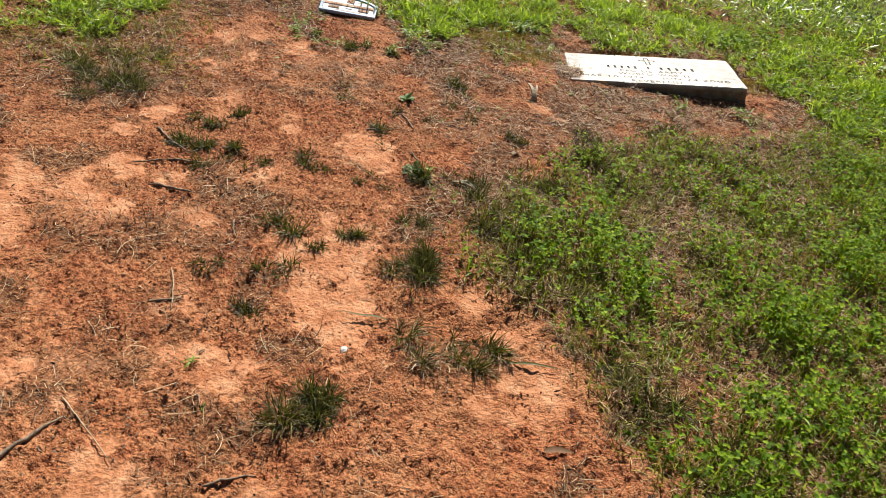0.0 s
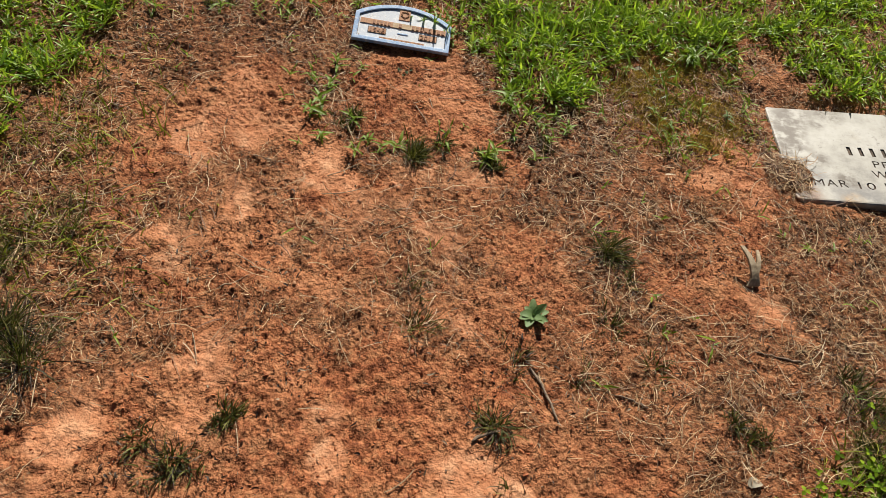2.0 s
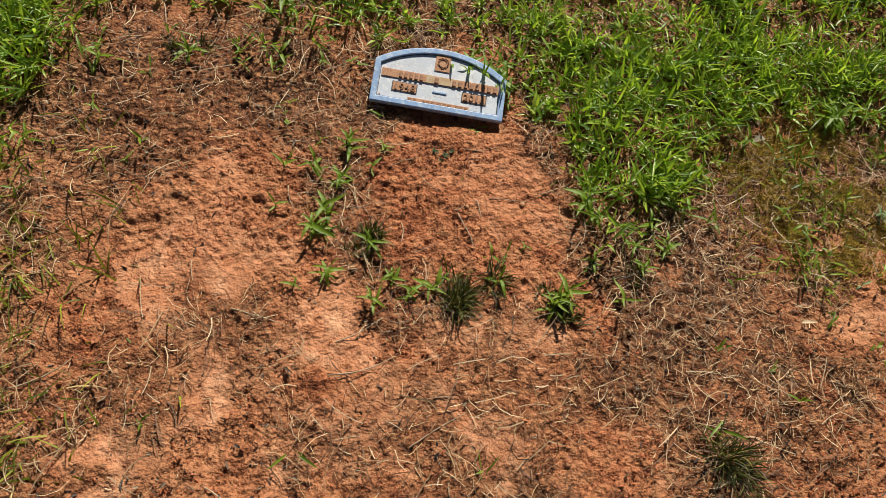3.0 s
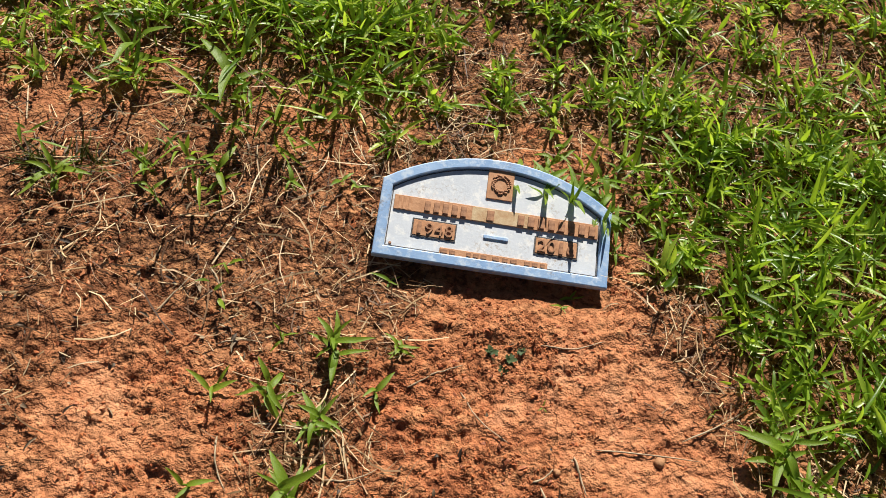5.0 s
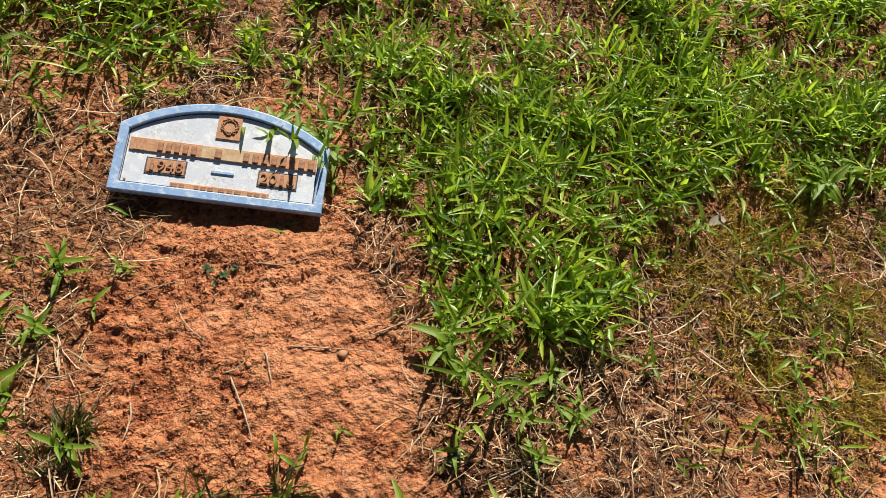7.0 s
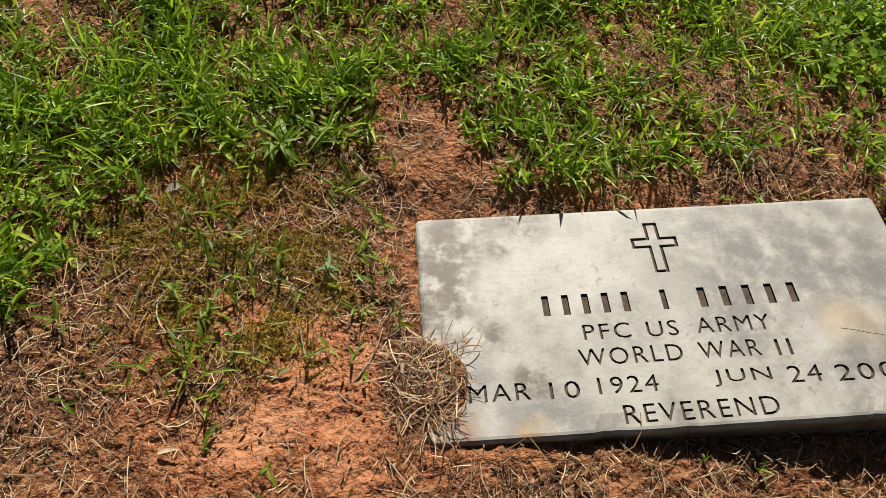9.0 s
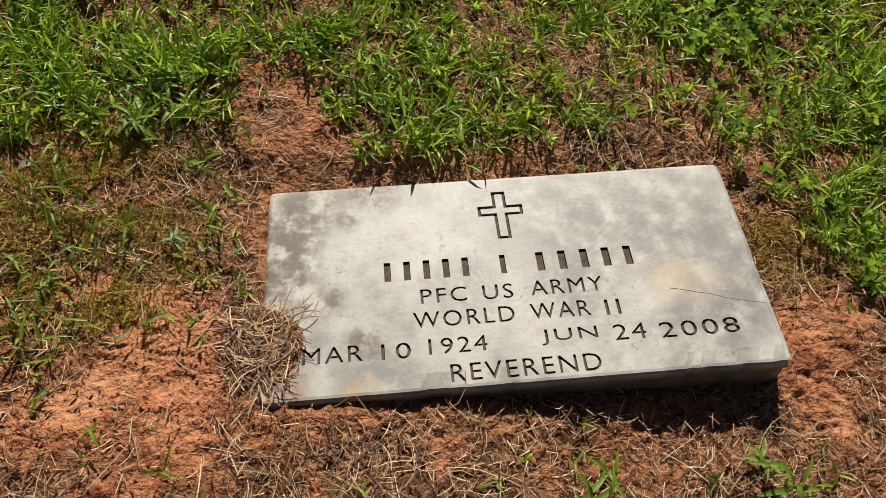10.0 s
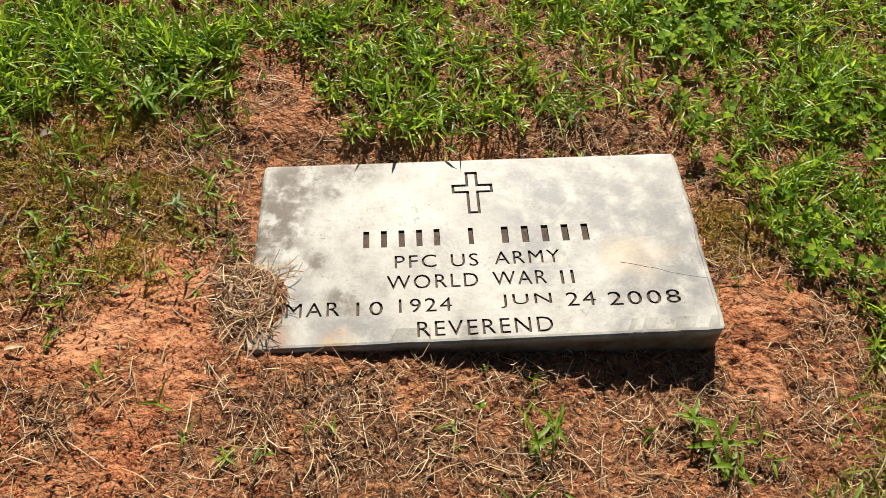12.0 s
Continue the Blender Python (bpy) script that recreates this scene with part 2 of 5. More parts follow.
def stops(t, fac, *colours):
    n = t.nodes.new("ShaderNodeValToRGB")
    while len(n.color_ramp.elements) < len(colours):
        n.color_ramp.elements.new(0.5)
    for el, (p, c) in zip(n.color_ramp.elements, colours):
        el.position, el.color = p, (*c, 1)
    t.links.new(fac, n.inputs["Fac"])
    return n.outputs["Color"]


def mixed(t, fac, a, b, how="MIX"):
    n = t.nodes.new("ShaderNodeMix")
    n.data_type, n.blend_type = "RGBA", how
    for sock, v in ((n.inputs[0], fac), (n.inputs[6], a), (n.inputs[7], b)):
        if hasattr(v, "is_linked"):
            t.links.new(v, sock)
        else:
            sock.default_value = v if isinstance(v, float) else (*v, 1)
    return n.outputs[2]


def textured(t, size, detail=5.0, rough=0.6):
    co = t.nodes.new("ShaderNodeTexCoord")
    n = node(t, "ShaderNodeTexNoise", Scale=1 / size, Detail=detail, Roughness=rough)
    t.links.new(co.outputs["Object"], n.inputs["Vector"])
    return n.outputs["Fac"]


def bumped(t, bsdf, fac, strength, distance):
    b = node(t, "ShaderNodeBump", Strength=strength, Distance=distance)
    t.links.new(fac, b.inputs["Height"])
    t.links.new(b.outputs["Normal"], bsdf.inputs["Normal"])


def soil_material():
    m, t, b, _ = material("red clay soil")
    lit, cru = t.nodes.new("ShaderNodeAttribute"), t.nodes.new("ShaderNodeAttribute")
    lit.attribute_name, cru.attribute_name = "litter", "crust"
    patches = textured(t, 0.22, 4, 0.6)
    clay = stops(t, textured(t, 0.03, 8, 0.72), (0.37, (0.12, 0.037, 0.017)), (0.48, (0.350, 0.126, 0.056)), (0.61, (0.50, 0.218, 0.102)))
    tan = stops(t, textured(t, 0.03, 8, 0.72), (0.35, (0.22, 0.083, 0.036)), (0.50, (0.43, 0.188, 0.090)), (0.63, (0.56, 0.305, 0.16)))
    pale = stops(t, textured(t, 0.05, 8, 0.65), (0.35, (0.41, 0.160, 0.072)), (0.50, (0.515, 0.232, 0.118)), (0.64, (0.60, 0.32, 0.178)))
    dark = stops(t, textured(t, 0.012, 8, 0.75), (0.38, (0.036, 0.017, 0.010)), (0.50, (0.165, 0.072, 0.034)), (0.62, (0.42, 0.205, 0.095)))
    grain = stops(t, textured(t, 0.0065, 4, 0.7), (0.38, (0.42, 0.36, 0.32)), (0.48, (0.92, 0.90, 0.88)), (0.60, (1.15, 1.13, 1.10)))
    c = mixed(t, stops(t, patches, (0.42, (0, 0, 0)), (0.60, (1, 1, 1))), clay, tan)
    c = mixed(t, cru.outputs["Fac"], c, pale)
    # dark organic crumbs in patches over the bare clay too
    fleck = stops(t, textured(t, 0.030, 6, 0.7), (0.50, (0, 0, 0)), (0.58, (0.74, 0.74, 0.74)))
    bare = node(t, "ShaderNodeMath")
    bare.operation = "MULTIPLY_ADD"
    bare.inputs[1].default_value, bare.inputs[2].default_value = -0.75, 1.0
    t.links.new(cru.outputs["Fac"], bare.inputs[0])
    fleck = mixed(t, 1.0, fleck, bare.outputs[0], "MULTIPLY")
    c = mixed(t, fleck, c, mixed(t, 0.45, dark, clay))
    c = mixed(t, lit.outputs["Fac"], c, dark)
    fade = node(t, "ShaderNodeMath")
    fade.operation = "MULTIPLY_ADD"
    fade.inputs[1].default_value, fade.inputs[2].default_value = -0.74, 0.92
    t.links.new(cru.outputs["Fac"], fade.inputs[0])
    c = mixed(t, fade.outputs[0], c, mixed(t, 1.0, c, grain, "MULTIPLY"))
    # fine drying cracks
    co = t.nodes.new("ShaderNodeTexCoord")
    warp = node(t, "ShaderNodeTexNoise", Scale=40.0, Detail=4.0)
    t.links.new(co.outputs["Object"], warp.inputs["Vector"])
    shift = t.nodes.new("ShaderNodeVectorMath")
    shift.operation = "MULTIPLY_ADD"
    shift.inputs[1].default_value = (0.03, 0.03, 0.03)
    t.links.new(warp.outputs["Color"], shift.inputs[0])
    t.links.new(co.outputs["Object"], shift.inputs[2])
    cell = node(t, "ShaderNodeTexVoronoi", Scale=17.0)
    cell.feature = "DISTANCE_TO_EDGE"
    t.links.new(shift.outputs[0], cell.inputs["Vector"])
    crack = stops(t, cell.outputs["Distance"], (0.0, (0.35, 0.30, 0.28)), (0.014, (1, 1, 1)))
    some = stops(t, textured(t, 0.09, 3), (0.48, (0, 0, 0)), (0.58, (1, 1, 1)))
    c = mixed(t, some, c, mixed(t, 1.0, c, crack, "MULTIPLY"))
    turf = t.nodes.new("ShaderNodeAttribute")
    turf.attribute_name = "sward"
    green = stops(t, textured(t, 0.06, 8, 0.7), (0.38, (0.035, 0.045, 0.012)), (0.50, (0.085, 0.115, 0.024)), (0.62, (0.17, 0.17, 0.055)))
    green = mixed(t, stops(t, textured(t, 0.9, 4), (0.50, (0, 0, 0)), (0.66, (0.7, 0.7, 0.7))), green, (0.20, 0.13, 0.06))
    c = mixed(t, turf.outputs["Fac"], c, green)
    t.links.new(c, b.inputs["Base Color"])
    b.inputs["Roughness"].default_value = 0.95
    b.inputs["Specular IOR Level"].default_value = 0.15
    crumb = node(t, "ShaderNodeTexVoronoi", Scale=130.0)
    t.links.new(shift.outputs[0], crumb.inputs["Vector"])
    both = node(t, "ShaderNodeMath")
    both.operation = "MULTIPLY_ADD"
    t.links.new(textured(t, 0.007, 3, 0.6), both.inputs[0])
    both.inputs[1].default_value = 3.0
    inv = node(t, "ShaderNodeMath")
    inv.operation = "MULTIPLY"
    inv.inputs[1].default_value = -0.35
    t.links.new(crumb.outputs["Distance"], inv.inputs[0])
    t.links.new(inv.outputs[0], both.inputs[2])
    even = node(t, "ShaderNodeMath")
    even.operation = "MULTIPLY_ADD"
    even.inputs[1].default_value, even.inputs[2].default_value = -0.40, 1.0
    t.links.new(cru.outputs["Fac"], even.inputs[0])
    flat = node(t, "ShaderNodeMath")
    flat.operation = "MULTIPLY"
    t.links.new(both.outputs[0], flat.inputs[0])
    t.links.new(even.outputs[0], flat.inputs[1])
    bumped(t, b, flat.outputs[0], 0.8, 0.0040)
    return m


def leaf_material(name, dark, mid, light, through_colour, share=0.35, rough=0.40, gloss=0.34):
    """Leaves: each one takes its own tone, and light comes through them."""
    m, t, b, out = material(name)
    geo = t.nodes.new("ShaderNodeNewGeometry")
    tone = stops(t, geo.outputs["Random Per Island"], (0.0, dark), (0.5, mid), (1.0, light))
    blotch = stops(t, textured(t, 0.02, 3), (0.35, (0.75, 0.72, 0.65)), (0.6, (1, 1, 1)))
    c = mixed(t, 0.8, tone, blotch, "MULTIPLY")
    t.links.new(c, b.inputs["Base Color"])
    b.inputs["Roughness"].default_value = rough
    b.inputs["Specular IOR Level"].default_value = gloss
    bumped(t, b, textured(t, 0.0015, 2), 0.25, 0.0006)
    tr = t.nodes.new("ShaderNodeBsdfTranslucent")
    t.links.new(mixed(t, 1.0, mixed(t, 0.5, tone, through_colour), blotch, "MULTIPLY"), tr.inputs["Color"])
    mix = t.nodes.new("ShaderNodeMixShader")
    mix.inputs[0].default_value = share
    t.links.new(b.outputs[0], mix.inputs[1])
    t.links.new(tr.outputs[0], mix.inputs[2])
    t.links.new(mix.outputs[0], out.inputs["Surface"])
    return m


def plain_material(name, low, high, size=0.02, rough=0.8, bump=0.4, depth=0.002, metal=0.0, by_object=False):
    m, t, b, _ = material(name)
    c = stops(t, textured(t, size, 6, 0.65), (0.32, low), (0.68, high))
    if by_object:
        info = t.nodes.new("ShaderNodeObjectInfo")
        c = mixed(t, 0.6, c, stops(t, info.outputs["Random"], (0, (0.7, 0.68, 0.66)), (1, (1.1, 1.08, 1.05))), "MULTIPLY")
    t.links.new(c, b.inputs["Base Color"])
    b.inputs["Roughness"].default_value, b.inputs["Metallic"].default_value = rough, metal
    bumped(t, b, textured(t, size * 0.25, 5, 0.65), bump, depth)
    return m


def straw_material(name, colours):
    m, t, b, _ = material(name)
    geo = t.nodes.new("ShaderNodeNewGeometry")
    n = len(colours) - 1
    c = stops(t, geo.outputs["Random Per Island"], *[(k / n, col) for k, col in enumerate(colours)])
    c = mixed(t, 0.7, c, stops(t, textured(t, 0.006, 3), (0.35, (0.6, 0.55, 0.5)), (0.6, (1, 1, 1))), "MULTIPLY")
    t.links.new(c, b.inputs["Base Color"])
    b.inputs["Roughness"].default_value, b.inputs["Specular IOR Level"].default_value = 0.6, 0.35
    return m


SOIL = soil_material()
LAWN_LEAF = leaf_material("lawn grass leaf", (0.042, 0.105, 0.011), (0.180, 0.330, 0.026), (0.480, 0.600, 0.080), (0.62, 0.86, 0.040), 0.47, 0.36, 0.46)
WEED_LEAF = leaf_material("weed leaf", (0.070, 0.135, 0.014), (0.155, 0.265, 0.024), (0.280, 0.390, 0.042), (0.46, 0.66, 0.04), 0.42)
TUFT_LEAF = leaf_material("dark tuft blade", (0.016, 0.023, 0.007), (0.060, 0.072, 0.016), (0.230, 0.215, 0.065), (0.28, 0.30, 0.03), 0.22, 0.5, 0.2)
CLOVER_LEAF = leaf_material("clover leaf", (0.030, 0.075, 0.005), (0.135, 0.255, 0.012), (0.330, 0.460, 0.026), (0.52, 0.74, 0.02), 0.42, 0.7, 0.15)
PALE_LEAF = leaf_material("pale broad leaf", (0.105, 0.175, 0.070), (0.190, 0.290, 0.120), (0.290, 0.400, 0.180), (0.28, 0.42, 0.09), 0.30, 0.55)
LIME_LEAF = leaf_material("yellow-green leaf", (0.120, 0.200, 0.015), (0.190, 0.290, 0.025), (0.270, 0.360, 0.040), (0.35, 0.50, 0.03), 0.40)
MOSS_MAT = leaf_material("olive moss", (0.150, 0.110, 0.020), (0.360, 0.255, 0.042), (0.560, 0.385, 0.070), (0.60, 0.45, 0.06), 0.3, 0.8)
STRAW = straw_material("dead straw", [(0.055, 0.027, 0.015), (0.19, 0.098, 0.048), (0.34, 0.20, 0.10), (0.50, 0.33, 0.17), (0.70, 0.52, 0.31), (0.13, 0.062, 0.032)])
TAN_STRAW = straw_material("tan dead blades", [(0.10, 0.06, 0.022), (0.30, 0.20, 0.07), (0.48, 0.36, 0.14), (0.60, 0.47, 0.22), (0.18, 0.11, 0.04)])
OLIVE_LEAF = leaf_material("olive meadow blade", (0.035, 0.055, 0.006), (0.150, 0.195, 0.018), (0.360, 0.380, 0.045), (0.48, 0.54, 0.03), 0.40, 0.5, 0.2)
PALE_STRAW = straw_material("bleached straw", [(0.33, 0.23, 0.13), (0.46, 0.34, 0.20), (0.60, 0.47, 0.31)])
DARK_STRAW = straw_material("dark dead blades", [(0.018, 0.012, 0.009), (0.050, 0.033, 0.022), (0.16, 0.11, 0.068), (0.36, 0.28, 0.18)])
CLOD = straw_material("clay crumb", [(0.21, 0.062, 0.025), (0.32, 0.090, 0.032), (0.44, 0.145, 0.052), (0.52, 0.20, 0.08), (0.36, 0.11, 0.04)])
BARK = plain_material("weathered bark", (0.09, 0.058, 0.038), (0.34, 0.25, 0.17), 0.008, 0.85, 0.6)
DRY_WOOD = plain_material("pale split wood", (0.22, 0.155, 0.09), (0.50, 0.40, 0.27), 0.012, 0.75, 0.4)


# ---- mesh helpers ----
def mesh_from(name, verts, quads, mat, smooth=True):
    me = bpy.data.meshes.new(name)
    v = np.asarray(verts, np.float32).reshape(-1, 3)
    q = np.asarray(quads, np.int32).reshape(-1, 4)
    me.vertices.add(len(v))
    me.vertices.foreach_set("co", v.ravel())
    me.loops.add(q.size)
    me.loops.foreach_set("vertex_index", q.ravel())
    me.polygons.add(len(q))
    me.polygons.foreach_set("loop_start", np.arange(0, q.size, 4, dtype=np.int32))
    me.polygons.foreach_set("use_smooth", np.full(len(q), smooth))
    me.update(calc_edges=True)
    me.materials.append(mat)
    return me


ROUND = "round"


def blades(base, az, elev, length, width, droop, segs=4, fold=0.18, shape="lance", across=3, roll=None, curl=None):
    """Leaf strips from arrays: foot points, headings, rise, lengths, widths and droop (radians over the length). Gives vertices and quads."""
    n = len(az)
    t = np.linspace(0, 1, segs + 1)
    if shape == ROUND:
        prof = np.sin(np.pi * (0.10 + 0.84 * t)) ** 0.8
    elif shape == "straw":
        prof = np.ones_like(t)
        prof[-1] = 0.6
    elif shape == "fine":
        prof = (1 - t ** 1.6) * 0.95 + 0.05
    else:
        prof = np.clip(0.45 + 2.6 * t, 0, 1) * (1 - t ** 2.4) + 0.03
    ang = elev[:, None] - droop[:, None] * t[None, :]
    step = (length / segs)[:, None]
    mid = (ang[:, :-1] + ang[:, 1:]) / 2
    turn = az[:, None] + (0 if curl is None else curl[:, None] * t[None, :])
    dx, dy = np.cos(turn), np.sin(turn)
    half = (turn[:, :-1] + turn[:, 1:]) / 2 if curl is not None else turn[:, :1]
    out_x = np.concatenate([np.zeros((n, 1)), np.cumsum(np.cos(mid) * step * np.cos(half), 1)], 1)
    out_y = np.concatenate([np.zeros((n, 1)), np.cumsum(np.cos(mid) * step * np.sin(half), 1)], 1)
    up = np.concatenate([np.zeros((n, 1)), np.cumsum(np.sin(mid) * step, 1)], 1)
    spine = np.stack([base[:, 0:1] + out_x, base[:, 1:2] + out_y, base[:, 2:3] + up], 2)
    nor = np.stack([-np.sin(ang) * dx, -np.sin(ang) * dy, np.cos(ang)], 2)
    side = np.stack([-dy + 0 * ang, dx + 0 * ang, 0 * ang], 2)
    if roll is not None:
        cr, sr = np.cos(roll)[:, None, None], np.sin(roll)[:, None, None]
        side, nor = side * cr + nor * sr, nor * cr - side * sr
    w = (width[:, None] * prof[None, :] / 2)[:, :, None]
    if across == 3:
        rows = np.stack([spine - side * w + nor * w * fold * 2, spine, spine + side * w + nor * w * fold * 2], 2)
    else:
        rows = np.stack([spine - side * w, spine + side * w], 2)
    verts = rows.reshape(-1, 3)
    a = across
    first = (np.arange(n) * (segs + 1) * a)[:, None, None] + (np.arange(segs) * a)[None, :, None] + np.arange(a - 1)[None, None, :]
    quads = np.stack([first, first + 1, first + 1 + a, first + a], 3).reshape(-1, 4)
    return verts, quads


def joined(pieces):
    verts, quads, k = [], [], 0
    for v, q in pieces:
        verts.append(v)
        quads.append(q + k)
        k += len(v)
    return np.concatenate(verts), np.concatenate(quads)


def scatter(field, box, per_m2, seed, least=0.02):
    """Random feet in a box, kept by the field's strength."""
    r = np.random.default_rng(seed)
    x0, y0, x1, y1 = box
    n = int((x1 - x0) * (y1 - y0) * per_m2)
    x, y = r.uniform(x0, x1, n), r.uniform(y0, y1, n)
    f = field(x, y)
    keep = (r.random(n) < f) & (f > least)
    return x[keep], y[keep], r


def off_stones(x, y, margin=0.0):
    """True where no grave stone lies."""
    slab = (np.abs(x - 1.002) < 0.305 + margin) & (np.abs(y - 2.595) < 0.150 + margin)
    plate = (np.abs(x + 0.130) < 0.106 + margin) & (y > 2.696 - margin) & (y < 2.806 + margin - np.abs(x + 0.130) * 0.3)
    return ~(slab | plate)


def part(name, bm, mat, parent, label=""):
    me = bpy.data.meshes.new(name)
    bm.to_mesh(me)
    bm.free()
    me.materials.append(mat)
    ob = new(name, me)
    ob.parent = parent
    if label:
        tagged(ob, label)
    return ob


def shell(name, me, parent=None, label=""):
    ob = new(name, me)
    ob.parent = parent
    if label:
        tagged(ob, label)
    return ob


# ---- ground: one sheet to the horizon, finest round the graves ----
def graded(lo, a, b, hi, step, fine, far):
    mid = list(np.arange(lo, a, step)) + list(np.arange(a, b, fine)) + list(np.arange(b, hi + step / 2, step))
    ends = []
    for edge, sign in ((lo, -1), (hi, 1)):
        s, v, out = step, edge, []
        while abs(v) < far:
            s *= 1.32
            v += sign * s
            out.append(v)
        ends.append(out)
    return np.array(ends[0][::-1] + mid + ends[1])


def ground_sheet():
    gx, gy = graded(-0.95, -0.52, 0.26, 1.70, 0.0060, 0.0026, 300), graded(0.62, 2.38, 2.74, 3.02, 0.0054, 0.0026, 300)
    x, y = np.meshgrid(gx, gy)
    fade = np.clip(1.6 - 0.25 * np.hypot(x - 0.4, y - 2), 0, 1)
    z = height(x, y) * fade
    nx, ny = len(gx), len(gy)
    i = (np.arange(ny - 1)[:, None] * nx + np.arange(nx - 1)[None, :]).ravel()
    quads = np.stack([i, i + 1, i + nx + 1, i + nx], 1)
    me = mesh_from("ground", np.stack([x, y, z], 2), quads, SOIL)
    for name, field in (("litter", litter), ("crust", crust), ("sward", sward)):
        at = me.attributes.new(name, "FLOAT", "POINT")
        at.data.foreach_set("value", (field(x, y) * (1 if name == "sward" else 1 - sward(x, y))).ravel().astype(np.float32))
    ob = new("ground", me)
    return tagged(ob, "red clay ground with cracked pale crust and crumbs", "ground", kind="structure")


ground_sheet()


# ---- marble headstone, lying flat ----
SLAB = pose(1.002, 2.595, 0.0195, -4.2, -6.2, 0.9)      # middle of its top face
SLAB_W, SLAB_D, SLAB_T = 0.610, 0.302, 0.102


def marble_material():
    m, t, b, _ = material("stained white marble")
    c = stops(t, textured(t, 0.11, 9, 0.68), (0.34, (0.200, 0.186, 0.160)), (0.43, (0.305, 0.289, 0.250)), (0.52, (0.375, 0.358, 0.312)), (0.62, (0.425, 0.410, 0.370)))
    fine = stops(t, textured(t, 0.022, 8, 0.75), (0.34, (0.78, 0.76, 0.73)), (0.50, (1, 1, 1)))
    c = mixed(t, 0.75, c, mixed(t, 1.0, c, fine, "MULTIPLY"))
    co = t.nodes.new("ShaderNodeTexCoord")

    def stain(c, x, y, reach, size, colour, lo, hi, most=1.0):
        d = node(t, "ShaderNodeVectorMath")
        d.operation = "DISTANCE"
        d.inputs[1].default_value = (x, y, 0)
        t.links.new(co.outputs["Object"], d.inputs[0])
        close = stops(t, d.outputs["Value"], (0.40 * reach, (most, most, most)), (reach, (0, 0, 0)))
        blot = stops(t, textured(t, size, 8, 0.64), (lo, (0, 0, 0)), (hi, (1, 1, 1)))
        return mixed(t, mixed(t, 1.0, close, blot, "MULTIPLY"), c, colour)
    # grey weathering clouds, rust and brown-black lichen
    for x, y, reach in ((0.215, 0.073, 0.12), (0.25, -0.013, 0.12), (0.20, -0.105, 0.085), (0.262, -0.085, 0.05), (0.06, 0.085, 0.10), (0.12, 0.06, 0.10), (-0.17, -0.135, 0.07), (-0.25, -0.10, 0.06), (0.07, -0.03, 0.08), (-0.06, -0.02, 0.06)):
        c = stain(c, x, y, reach, 0.050, (0.150, 0.142, 0.136), 0.40, 0.60, 0.85)
    c = stain(c, 0.195, -0.030, 0.045, 0.06, (0.44, 0.34, 0.21), 0.32, 0.60, 0.6)
    c = stain(c, -0.19, -0.145, 0.030, 0.03, (0.42, 0.27, 0.13), 0.38, 0.60, 0.7)
    for x, y, reach in ((-0.282, 0.015, 0.060), (-0.276, 0.055, 0.055), (-0.272, 0.090, 0.055), (-0.250, 0.118, 0.060), (-0.246, -0.034, 0.026), (-0.222, -0.022, 0.026), (-0.186, -0.084, 0.034), (-0.17, 0.140, 0.05), (-0.20, 0.095, 0.022)):
        c = stain(c, x, y, reach, 0.032, (0.090, 0.066, 0.042), 0.41, 0.57, 0.95)
    # fine black lichen specks everywhere, in drifts
    speck = stops(t, textured(t, 0.010, 6, 0.75), (0.55, (0, 0, 0)), (0.66, (0.75, 0.75, 0.75)))
    drift = stops(t, textured(t, 0.09, 4), (0.46, (0, 0, 0)), (0.60, (1, 1, 1)))
    c = mixed(t, mixed(t, 1.0, speck, drift, "MULTIPLY"), c, (0.12, 0.10, 0.08))
    rust = stops(t, textured(t, 0.16, 3, 0.5), (0.64, (0, 0, 0)), (0.76, (0.3, 0.3, 0.3)))
    c = mixed(t, rust, c, (0.42, 0.30, 0.17))
    # clay splashed along the sunken corner and the low front edge
    low = node(t, "ShaderNodeVectorMath")
    low.operation = "DISTANCE"
    low.inputs[1].default_value = (-0.305, -0.155, 0)
    t.links.new(co.outputs["Object"], low.inputs[0])
    splash = stops(t, low.outputs["Value"], (0.005, (1, 1, 1)), (0.075, (0, 0, 0)))
    c = mixed(t, mixed(t, 1.0, splash, stops(t, textured(t, 0.025, 5), (0.40, (0.2, 0.2, 0.2)), (0.60, (1, 1, 1))), "MULTIPLY"), c, (0.40, 0.17, 0.06))
    # below the arris: brown dirt plus the faces' shade, both put into the colour
    side = node(t, "ShaderNodeSeparateXYZ")
    t.links.new(co.outputs["Object"], side.inputs[0])
    deep = node(t, "ShaderNodeMath")
    deep.operation = "MULTIPLY"
    deep.inputs[1].default_value = -25.0
    t.links.new(side.outputs["Z"], deep.inputs[0])
    c = mixed(t, mixed(t, 1.0, stops(t, deep.outputs[0], (0.12, (0, 0, 0)), (0.42, (1, 1, 1))), stops(t, textured(t, 0.03, 5), (0.35, (0.55, 0.55, 0.55)), (0.6, (1, 1, 1))), "MULTIPLY"), c, (0.13, 0.085, 0.045))
    t.links.new(c, b.inputs["Base Color"])
    b.inputs["Roughness"].default_value = 0.55
    bumped(t, b, textured(t, 0.006, 4, 0.6), 0.3, 0.001)
    return m


MARBLE = marble_material()
CARVED = plain_material("dirt in carved strokes", (0.035, 0.025, 0.02), (0.11, 0.075, 0.05), 0.006, 0.9)


